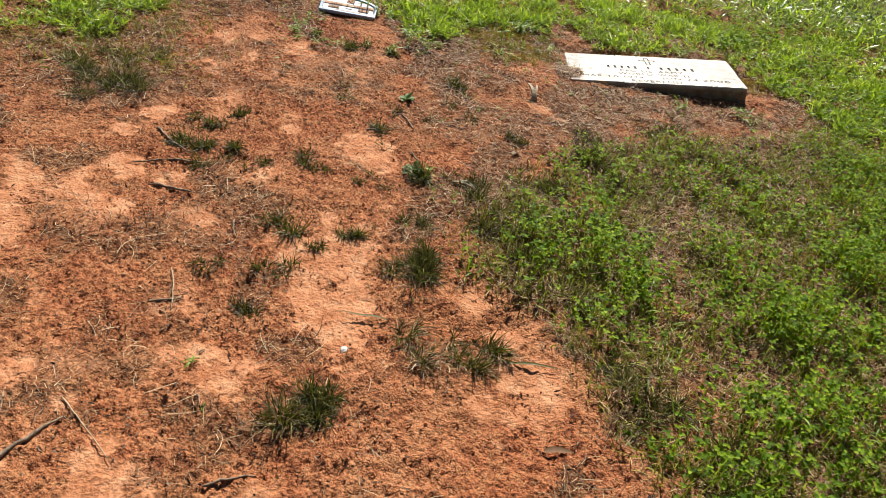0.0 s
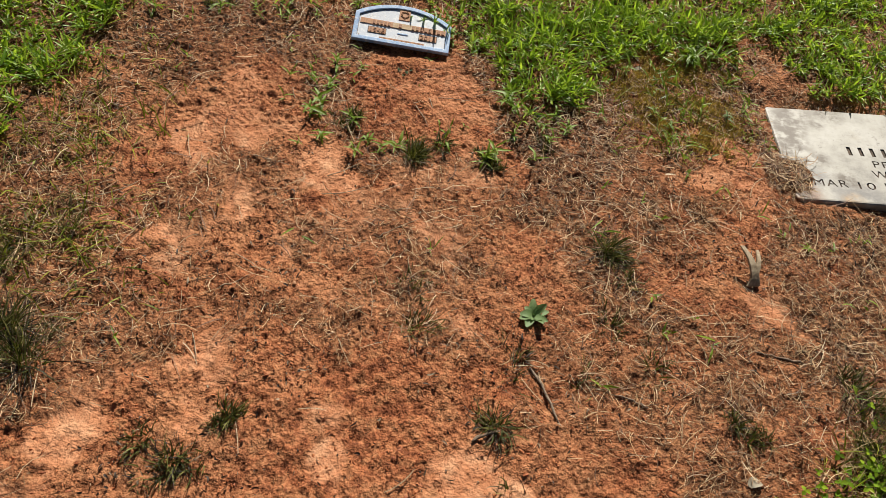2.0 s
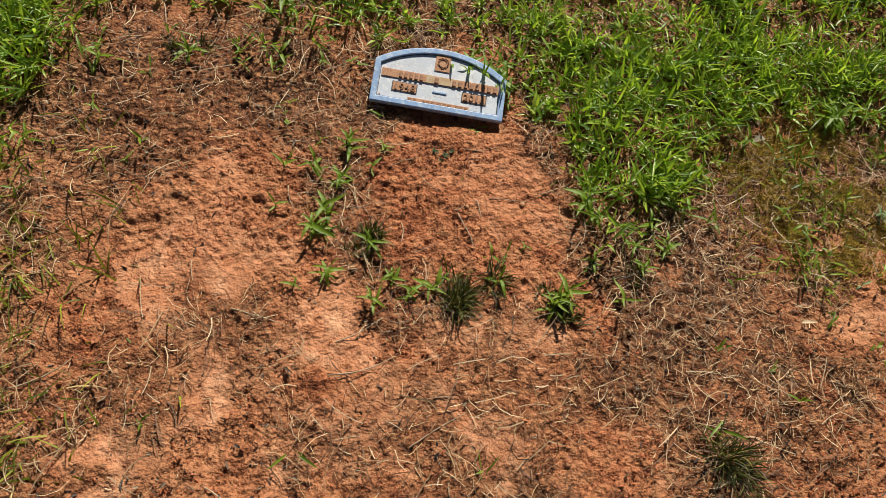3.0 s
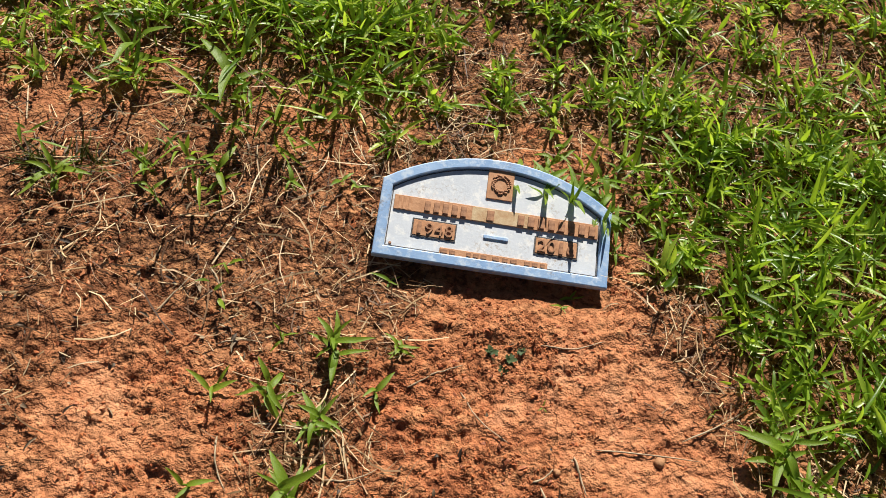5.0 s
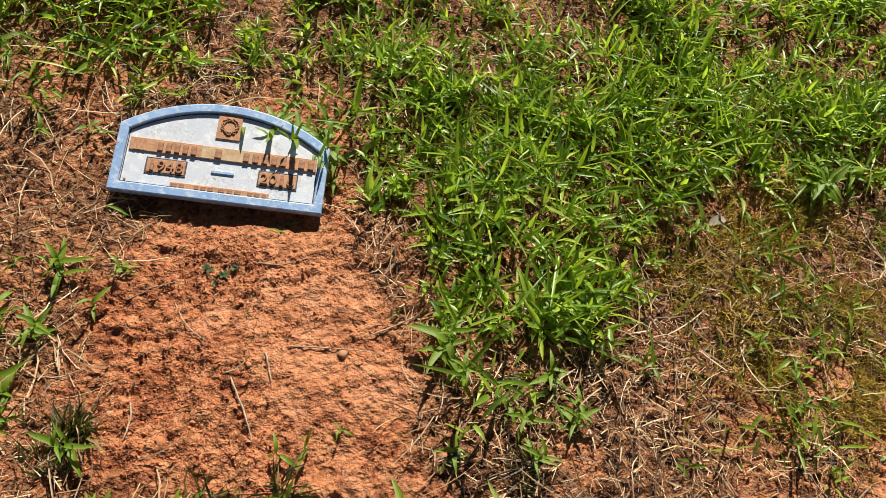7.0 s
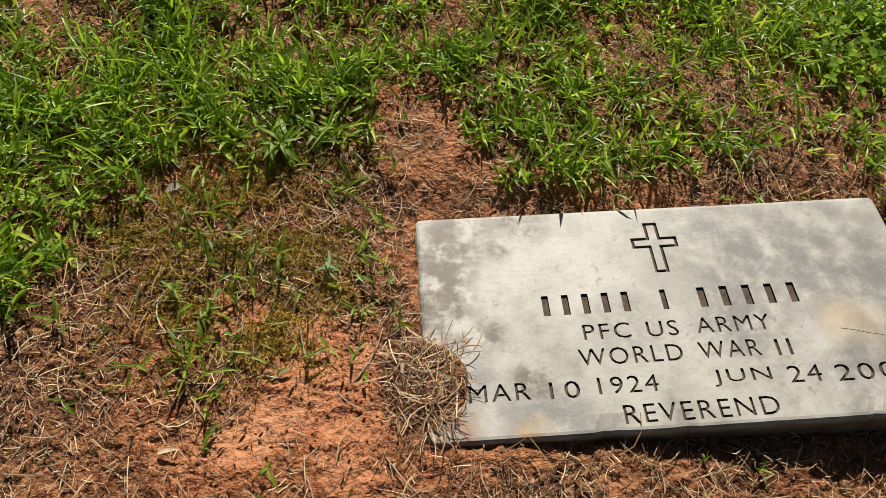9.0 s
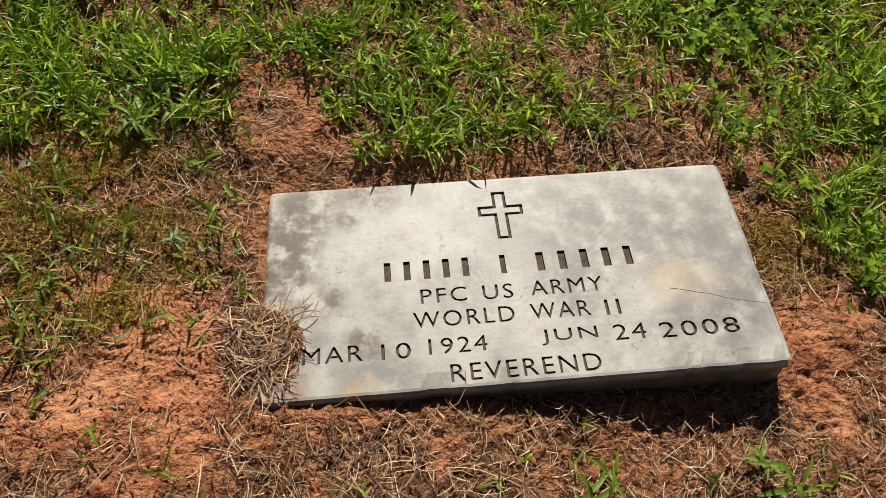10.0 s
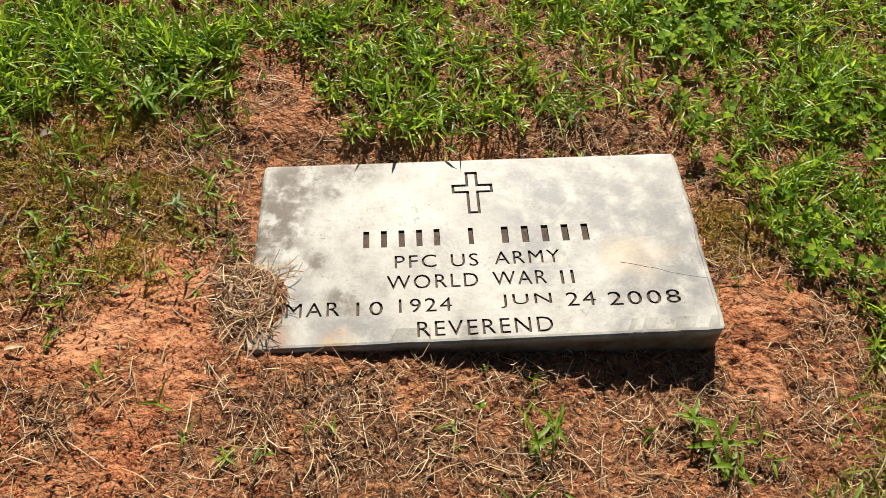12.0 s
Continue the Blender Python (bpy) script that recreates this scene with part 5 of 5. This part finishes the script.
def weed(x, y, size, leaves, kind, seed, label, long=1.0, lean=0.5, group="weeds", category="weed", turn=None):
    """A shoot: a bent stem with leaves set round it."""
    r = random.Random(seed)
    base = tagged(new("weed"), label, category, group)
    turn = r.uniform(0, 360) if turn is None else turn
    base.matrix_world = pose(x, y, on_ground(x, y), 0, 0, turn)
    size, leaves = size * 0.88, leaves + (2 if leaves > 4 else 0)
    stem = size * 0.5
    mat = {"lime": LIME_LEAF, "broad": PALE_LEAF, "pale": PALE_LEAF}.get(kind, WEED_LEAF)
    shell("stem", stem_mesh(stem, 0.0011, lean, mat), base)
    for k in range(leaves):
        t = 0.12 + 0.88 * k / max(1, leaves - 1) if kind not in ("broad",) else 0.08
        ob = new("leaf", r.choice(LEAVES[kind]))
        ob.parent = base
        rise = r.uniform(5, 45) if t < 0.9 else r.uniform(30, 65)
        if kind == "broad":
            rise = r.uniform(22, 68)
        s = size * long * r.uniform(0.42, 0.78) * (0.75 if t > 0.9 else 1)
        ob.matrix_local = pose(lean * stem * t * t, 0, stem * t - 0.003, r.uniform(-15, 15), -rise, k * 137.5 + r.uniform(-25, 25)) @ Matrix.Diagonal((s, s, s, 1))
    return base


SHOOT = "small green leafy grass shoot in red clay"
BUSHY = "bushy bright green grass weed at the clay's edge"
UPRIGHT = "single upright narrow green shoot on clay"
LIME = "yellow-green grass shoot among dry litter"
WEEDS = [(-0.244, 2.603, 0.050, 9, "green", BUSHY), (-0.191, 2.617, 0.032, 5, "lime", LIME), (-0.208, 2.576, 0.040, 3, "green", UPRIGHT), (-0.290, 2.558, 0.048, 7, "green", BUSHY),
         (-0.253, 2.542, 0.050, 9, "green", BUSHY), (-0.335, 2.558, 0.038, 4, "lime", SHOOT), (-0.252, 2.485, 0.060, 7, "green", BUSHY), (-0.327, 2.485, 0.040, 3, "green", UPRIGHT),
         (-0.074, 2.587, 0.014, 4, "green", SHOOT), (-0.052, 2.698, 0.022, 4, "green", SHOOT), (0.108, 2.567, 0.060, 9, "green", BUSHY), (0.065, 2.600, 0.016, 3, "green", SHOOT),
         (-0.381, 2.751, 0.048, 5, "lime", SHOOT), (-0.520, 2.730, 0.060, 6, "lime", SHOOT), (-0.431, 2.725, 0.035, 4, "green", SHOOT), (-0.319, 2.766, 0.032, 5, "green", SHOOT),
         (-0.374, 2.727, 0.034, 3, "green", UPRIGHT), (0.122, 2.550, 0.055, 9, "green", BUSHY), (-0.289, 2.607, 0.030, 4, "lime", SHOOT), (0.189, 2.516, 0.045, 5, "green", SHOOT),
         (0.103, 2.587, 0.045, 7, "green", BUSHY), (-0.265, 2.463, 0.058, 7, "green", BUSHY), (0.003, 2.463, 0.045, 3, "green", UPRIGHT), (0.240, 2.527, 0.040, 5, "green", SHOOT),
         (-0.017, 2.457, 0.050, 3, "green", UPRIGHT), (-0.004, 2.418, 0.048, 3, "green", UPRIGHT), (0.085, 2.408, 0.060, 12, "lime", BUSHY), (0.072, 2.393, 0.050, 9, "lime", BUSHY),
         (0.127, 2.471, 0.034, 6, "green", SHOOT), (0.176, 2.428, 0.055, 4, "lime", SHOOT), (0.173, 2.517, 0.040, 5, "green", SHOOT), (0.196, 2.480, 0.040, 5, "green", SHOOT),
         (0.031, 2.486, 0.022, 4, "green", SHOOT), (0.232, 2.511, 0.048, 6, "green", SHOOT), (0.216, 2.551, 0.048, 6, "green", BUSHY), (-0.098, 2.393, 0.045, 6, "lime", LIME),
         (-0.252, 2.453, 0.040, 6, "green", SHOOT), (-0.182, 2.445, 0.048, 6, "green", SHOOT), (-0.124, 2.376, 0.046, 6, "green", SHOOT), (-0.166, 2.357, 0.040, 5, "lime", LIME), (-0.240, 2.390, 0.045, 7, "green", BUSHY),
         (-0.277, 2.365, 0.030, 4, "green", SHOOT), (-0.147, 2.394, 0.040, 6, "green", SHOOT), (-0.078, 2.418, 0.030, 4, "green", SHOOT), (-0.642, 2.683, 0.055, 6, "lime", LIME), (-0.687, 2.527, 0.05, 5, "lime", LIME),
         (0.526, 2.835, 0.075, 13, "green", BUSHY), (0.577, 2.849, 0.065, 9, "green", BUSHY), (0.592, 2.651, 0.040, 8, "pale", "pale green leafy weed beside the marble slab"), (0.503, 2.677, 0.038, 4, "green", SHOOT), (0.457, 2.592, 0.040, 5, "green", SHOOT), (0.365, 2.738, 0.050, 6, "green", BUSHY),
         (0.615, 2.704, 0.030, 4, "lime", LIME), (0.540, 2.520, 0.026, 4, "pale", SHOOT), (0.490, 2.534, 0.030, 4, "lime", SHOOT), (1.076, 2.351, 0.049, 6, "green", SHOOT), (1.055, 2.327, 0.054, 6, "green", SHOOT), (1.258, 2.353, 0.059, 7, "green", BUSHY),
         (1.275, 2.317, 0.068, 7, "green", BUSHY), (1.291, 2.292, 0.061, 6, "green", SHOOT), (1.353, 2.296, 0.038, 4, "green", SHOOT), (0.963, 2.322, 0.022, 4, "green", SHOOT), (0.697, 2.312, 0.032, 7, "lime", LIME), (1.281, 2.409, 0.019, 3, "green", SHOOT), (1.344, 2.364, 0.024, 3, "green", SHOOT),
         (1.461, 2.808, 0.060, 6, "lime", LIME), (-0.067, 0.905, 0.035, 7, "lime", LIME), (0.283, 1.639, 0.055, 6, "green", BUSHY), (0.557, 2.622, 0.03, 4, "green", SHOOT), (0.422, 2.614, 0.035, 5, "green", SHOOT),
         (-0.409, 2.867, 0.09, 4, "green", "long-leaved grass shoot behind the small marker"), (-0.511, 2.886, 0.09, 4, "green", "long-leaved grass shoot behind the small marker"), (0.808, 1.967, 0.06, 6, "green", SHOOT), (0.996, 2.376, 0.02, 3, "green", SHOOT)]
for k, (x, y, size, count, kind, lab) in enumerate(WEEDS):
    weed(x, y, size, count, kind, 400 + k, lab, lean=0.15 if lab == UPRIGHT else 0.5)
# shoots hanging over the arched marker's top edge
for k, (x, y, size, count, turn) in enumerate(((-0.112, 2.812, 0.068, 7, -95), (-0.096, 2.812, 0.074, 8, -70), (-0.078, 2.807, 0.077, 9, -110), (-0.066, 2.803, 0.071, 8, -85), (-0.050, 2.798, 0.077, 9, -120), (-0.040, 2.792, 0.068, 8, -60),
                                              (-0.028, 2.786, 0.068, 8, -100), (-0.016, 2.776, 0.059, 7, -120), (-0.178, 2.810, 0.052, 5, -80), (-0.152, 2.815, 0.044, 4, -90), (-0.012, 2.745, 0.037, 5, -150),
                                              (-0.085, 2.822, 0.067, 8, 60), (-0.045, 2.812, 0.067, 8, 20))):
    weed(x, y, size, count, "green", 500 + k, "green grass shoot leaning over the blue marker's rim", long=0.74, lean=0.9, turn=turn)
for k, (x, y, size) in enumerate(((-0.060, 2.684, 0.026), (-0.212, 2.684, 0.030))):
    weed(x, y, size, 4, "green", 530 + k, "small green grass shoot in front of the blue marker", turn=-100)
# low rosettes with rounded leaves
weed(0.175, 2.065, 0.052, 12, "broad", 601, "low pale green rosette weed with rounded leaves", lean=0.1)
weed(0.246, 1.658, 0.062, 9, "broad", 602, "grey-green broad-leaved weed on clay", lean=0.3)
weed(0.278, 1.638, 0.035, 8, "broad", 603, "grey-green broad-leaved weed on clay", lean=0.3)
for k, (x, y, s) in enumerate(((-0.117, 2.626, 0.012), (-0.101, 2.623, 0.011), (-0.108, 2.614, 0.010), (-0.094, 2.631, 0.009), (0.127, 2.469, 0.016), (0.175, 2.545, 0.018))):
    weed(x, y, s, 11, "small", 610 + k, "tiny dark green round-leaved seedling on bare clay", lean=0.8)


# ---- sticks, stalks, chips and fallen leaves ----
def stick(x0, y0, x1, y1, thick, seed, label, mat=BARK, name="stick", lift=0.0, category="stick", bend=0.06, sides=7):
    """A bent, knotty twig between two spots on the ground."""
    r = random.Random(seed)
    a, b = Vector((x0, y0, on_ground(x0, y0) + thick * 0.9)), Vector((x1, y1, on_ground(x1, y1) + thick * 0.9 + lift))
    mid = (a + b) / 2
    way = (b - a)
    long = way.length
    way.normalize()
    side = Vector((0, 0, 1)).cross(way).normalized()
    up = way.cross(side)
    bm = bmesh.new()
    rings, n = [], 9
    arc = r.uniform(-bend, bend) * long
    for k in range(n + 1):
        t = k / n
        c = a.lerp(b, t) - mid + side * (arc * math.sin(math.pi * t) + r.uniform(-0.4, 0.4) * thick)
        top = max(0.0, on_ground((c + mid).x, (c + mid).y) + thick * 0.8 - (c + mid).z)
        c.z += min(top, 0.012)
        rad = thick * (1.05 - 0.5 * t) * r.uniform(0.8, 1.2) * (0.5 if k in (0, n) else 1)
        rings.append([bm.verts.new(c + (side * math.cos(q) + up * math.sin(q)) * rad) for q in [2 * math.pi * j / sides for j in range(sides)]])
    for lo, hi in zip(rings, rings[1:]):
        for j in range(sides):
            bm.faces.new((lo[j], lo[(j + 1) % sides], hi[(j + 1) % sides], hi[j])).smooth = True
    bm.faces.new(rings[0][::-1])
    bm.faces.new(rings[-1])
    me = bpy.data.meshes.new(name)
    bm.to_mesh(me)
    bm.free()
    me.materials.append(mat)
    ob = new(name, me)
    ob.location = mid
    return tagged(ob, label, category)


def straw_bank():
    """A low heap of soil and straw washed over the slab's sunken corner."""
    base = tagged(new("straw_bank"), "low heap of soil and dead straw over the slab's edge", "dead grass")
    cx, cy = 0.700, 2.512
    base.location = (cx, cy, 0.0)
    n = 30
    u, w = np.meshgrid(np.linspace(-1, 1, n), np.linspace(-1, 1, n))
    x, y = cx + 0.048 * u, cy + 0.058 * w
    dome = np.clip(1 - u * u - w * w + 0.9 * (fbm(x, y, 0.03, 131) - 0.5), 0, 1)
    z = surface(x, y) - 0.004 + 0.010 * np.sqrt(dome) + 0.005 * (fbm(x, y, 0.008, 133) - 0.5) * dome
    k = (np.arange(n - 1)[:, None] * n + np.arange(n - 1)[None, :]).ravel()
    me = mesh_from("soil", np.stack([x - cx, y - cy, z], 2), np.stack([k, k + 1, k + n + 1, k + n], 1), SOIL)
    at = me.attributes.new("litter", "FLOAT", "POINT")
    at.data.foreach_set("value", np.ones(n * n, np.float32))
    shell("soil", me, base)
    r = np.random.default_rng(77)
    m = 420
    ang, rad = r.uniform(0, 6.28, m), np.sqrt(r.random(m))
    px, py = cx + 0.046 * rad * np.cos(ang), cy + 0.058 * rad * np.sin(ang)
    foot = np.stack([px - cx, py - cy, surface(px, py) + 0.006 * np.sqrt(np.clip(1 - rad * rad, 0, 1)) + r.uniform(0, 0.004, m)], 1)
    shell("dead_foliage", mesh_from("dead_foliage", *blades(foot, r.uniform(0, 6.28, m), r.normal(0.05, 0.2, m), r.uniform(0.010, 0.045, m), r.uniform(0.0007, 0.0016, m), r.normal(0.2, 0.3, m), 4, 0.3, "straw", 2, r.normal(0, 0.5, m), r.normal(0, 0.7, m)), STRAW), base)
    return base


straw_bank()
TWIG = "weathered grey-brown twig lying on the clay"
STALK = "bleached dry grass stalk lying on the clay"
STICKS = [(-0.430, 1.678, -0.313, 1.580, 0.0038, TWIG), (-0.347, 1.419, -0.242, 1.402, 0.0040, TWIG), (-0.279, 0.631, -0.213, 0.747, 0.0040, TWIG), (-0.196, 1.035, -0.135, 1.058, 0.0030, TWIG),
          (0.172, 1.972, 0.217, 1.882, 0.0030, TWIG), (0.089, 1.836, 0.130, 1.859, 0.0028, TWIG), (0.036, 0.664, 0.106, 0.702, 0.0030, TWIG), (-0.280, 1.545, -0.433, 1.498, 0.0028, TWIG), (-0.125, 1.335, -0.102, 1.274, 0.0022, TWIG),
          (0.249, 1.709, 0.216, 1.769, 0.0026, TWIG), (0.355, 1.928, 0.302, 1.947, 0.002, TWIG), (0.630, 2.052, 0.546, 2.064, 0.002, TWIG)]
for k, (x0, y0, x1, y1, thick, lab) in enumerate(STICKS):
    stick(x0, y0, x1, y1, thick, 700 + k, lab)
STALKS = [(-0.183, 2.586, -0.141, 2.612, 0.0012), (-0.140, 2.590, -0.099, 2.550, 0.0010), (-0.032, 2.557, 0.052, 2.560, 0.0010), (-0.079, 2.524, -0.064, 2.536, 0.0012), (-0.048, 2.548, -0.037, 2.520, 0.0014), (-0.397, 2.616, -0.375, 2.660, 0.0012), (-0.342, 2.598, -0.305, 2.605, 0.0010), (0.038, 2.574, 0.113, 2.624, 0.0011), (0.039, 2.638, 0.073, 2.622, 0.0010), (-0.078, 2.640, -0.025, 2.650, 0.0011), (-0.366, 2.666, -0.343, 2.632, 0.0012), (-0.319, 2.524, -0.301, 2.485, 0.0012), (-0.235, 2.504, -0.196, 2.517, 0.0012), (-0.235, 2.540, -0.215, 2.504, 0.0010), (-0.073, 2.521, -0.042, 2.464, 0.0014), (-0.150, 2.490, -0.146, 2.456, 0.0014), (0.622, 2.513, 0.655, 2.581, 0.0016)]
STALKS += [(0.653, 2.565, 0.694, 2.605, 0.0012), (0.659, 2.542, 0.706, 2.523, 0.0014), (0.656, 2.432, 0.696, 2.382, 0.0014), (0.604, 2.502, 0.635, 2.480, 0.0012), (0.446, 2.503, 0.472, 2.468, 0.0014), (0.699, 2.333, 0.706, 2.370, 0.0012), (0.648, 2.377, 0.695, 2.395, 0.0012), (0.674, 2.550, 0.688, 2.605, 0.0012), (1.355, 2.741, 1.357, 2.652, 0.0010), (1.303, 2.495, 1.344, 2.527, 0.0010), (0.465, 2.358, 0.488, 2.352, 0.0016), (0.989, 2.321, 1.059, 2.312, 0.0012), (0.719, 2.534, 0.747, 2.527, 0.0010), (-0.209, 2.252, -0.130, 2.290, 0.0014), (-0.575, 2.175, -0.516, 2.222, 0.0016), (-0.320, 2.099, -0.267, 2.070, 0.0014)]
STALKS += [(-0.351, 2.321, -0.271, 2.310, 0.0012), (-0.208, 2.295, -0.151, 2.340, 0.0012), (-0.097, 2.174, -0.029, 2.232, 0.0012), (-0.331, 2.029, -0.281, 2.068, 0.0014), (-0.344, 1.947, -0.324, 1.901, 0.0014), (-0.236, 0.787, -0.108, 0.679, 0.0022), (-0.189, 1.138, -0.144, 1.016, 0.0022), (-0.618, 1.820, -0.565, 1.740, 0.0024), (-0.610, 1.901, -0.549, 1.914, 0.0020), (1.063, 1.957, 1.106, 1.865, 0.0012)]
for k, (x0, y0, x1, y1, thick) in enumerate(STALKS):
    stick(x0, y0, x1, y1, thick * 0.7, 800 + k, STALK, DRY_WOOD, "straw_stalk", 0.002, "straw", 0.10, 5)


def split_chip(x, y, turn, seed):
    """A splintered forked piece of pale wood."""
    base = tagged(new("wood_chip"), "forked splinter of pale weathered wood on the clay", "wood chip")
    base.matrix_world = pose(x, y, on_ground(x, y) + 0.002, 0, -24, turn)
    for name, tall, wide, lean, off in (("long_splinter", 0.074, 0.018, 14, -0.004), ("short_splinter", 0.066, 0.013, -24, 0.006)):
        bm = box_bm(tall, wide, 0.007, (tall / 2, 0, 0.003))
        bmesh.ops.subdivide_edges(bm, edges=[e for e in bm.edges if abs((e.verts[0].co - e.verts[1].co).x) > 0.01], cuts=5)
        for v in bm.verts:
            t = v.co.x / tall
            v.co.y = v.co.y * (1.0 - 0.55 * t) + off + math.sin(t * 5 + seed) * 0.002 + math.tan(radians(lean)) * v.co.x * 0.8
            v.co.z = v.co.z * (1.0 - 0.5 * t) + 0.012 * t * (1 - t) * 3
        bmesh.ops.bevel(bm, geom=bm.edges[:], offset=0.0009, segments=1, affect="EDGES")
        part(name, bm, DRY_WOOD, base)
    return base


split_chip(0.566, 2.196, 100, 2)


def dead_leaf(x, y, long, wide, turn, mat, seed, label, shape=ROUND, curl=0.9):
    me = leaf_mesh("dead_leaf", long, wide, curl, shape, mat, seed)
    ob = new("dead_leaf", me)
    ob.matrix_world = pose(x, y, on_ground(x, y) + 0.004, random.Random(seed).uniform(-14, 14), -12, turn)
    return tagged(ob, label, "dead leaf")


DEAD = leaf_material("grey dead leaf", (0.22, 0.19, 0.14), (0.32, 0.28, 0.21), (0.42, 0.37, 0.28), (0.3, 0.25, 0.15), 0.15, 0.8)
BROWN_LEAF = leaf_material("brown dead leaf", (0.10, 0.055, 0.03), (0.17, 0.095, 0.05), (0.24, 0.14, 0.08), (0.2, 0.12, 0.05), 0.15, 0.8)
WHITE_CHIP = plain_material("white flake", (0.62, 0.60, 0.57), (0.82, 0.80, 0.77), 0.004, 0.7)
dead_leaf(0.559, 0.829, 0.055, 0.014, 5, BROWN_LEAF, 901, "curled brown dead leaf on clay", "lance", 0.5)
dead_leaf(0.365, 1.636, 0.060, 0.014, -20, DEAD, 902, "long grey dead leaf on clay", "lance", 0.5)
dead_leaf(0.498, 1.826, 0.024, 0.018, 40, DEAD, 903, "small pale grey dead leaf")
dead_leaf(0.405, 2.798, 0.028, 0.014, 120, DEAD, 904, "pale grey dead leaf in moss")
dead_leaf(0.410, 2.766, 0.022, 0.012, 200, DEAD, 905, "pale grey dead leaf in moss")
dead_leaf(0.429, 2.435, 0.022, 0.006, 10, PALE_STRAW, 906, "small bleached leaf flake beside bare clay", "lance", 0.2)
dead_leaf(0.254, 1.082, 0.10, 0.006, 178, TUFT_LEAF, 907, "long bent green blade lying on clay", "lance", 0.3)
dead_leaf(0.491, 1.029, 0.11, 0.007, -6, TUFT_LEAF, 908, "long dark green blade lying on clay", "lance", 0.3)
dead_leaf(0.345, 1.630, 0.05, 0.008, 6, DEAD, 909, "pale grey dead leaf on clay", "lance", 0.2)


def pebble(x, y, size, mat, seed, label, flat=0.6):
    bm = bmesh.new()
    bmesh.ops.create_icosphere(bm, subdivisions=1 if mat is WHITE_CHIP else 2, radius=size)
    for v in bm.verts:
        v.co *= 1 + 0.45 * noise.noise(v.co / size * 1.1 + Vector((seed, 0, 0)))
        v.co.z *= flat
    for f in bm.faces:
        f.smooth = mat is not WHITE_CHIP
    me = bpy.data.meshes.new("pebble")
    bm.to_mesh(me)
    bm.free()
    me.materials.append(mat)
    ob = new("pebble", me)
    ob.location = (x, y, on_ground(x, y) + size * 0.1)
    return tagged(ob, label, "pebble", "pebbles")


PEBBLE = plain_material("pale orange pebble", (0.34, 0.15, 0.065), (0.50, 0.26, 0.12), 0.006, 0.7)
pebble(0.188, 0.989, 0.009, WHITE_CHIP, 1, "small white flake of stone on clay", 0.4)
for k, (x, y, s) in enumerate(((0.020, 2.556, 0.0052), (-0.164, 2.478, 0.003), (-0.060, 2.535, 0.003), (0.350, 1.985, 0.005), (-0.215, 2.060, 0.004), (0.105, 2.190, 0.004), (-0.270, 1.100, 0.005))):
    pebble(x, y, s, PEBBLE, 5 + k, "small pale orange pebble in red clay")
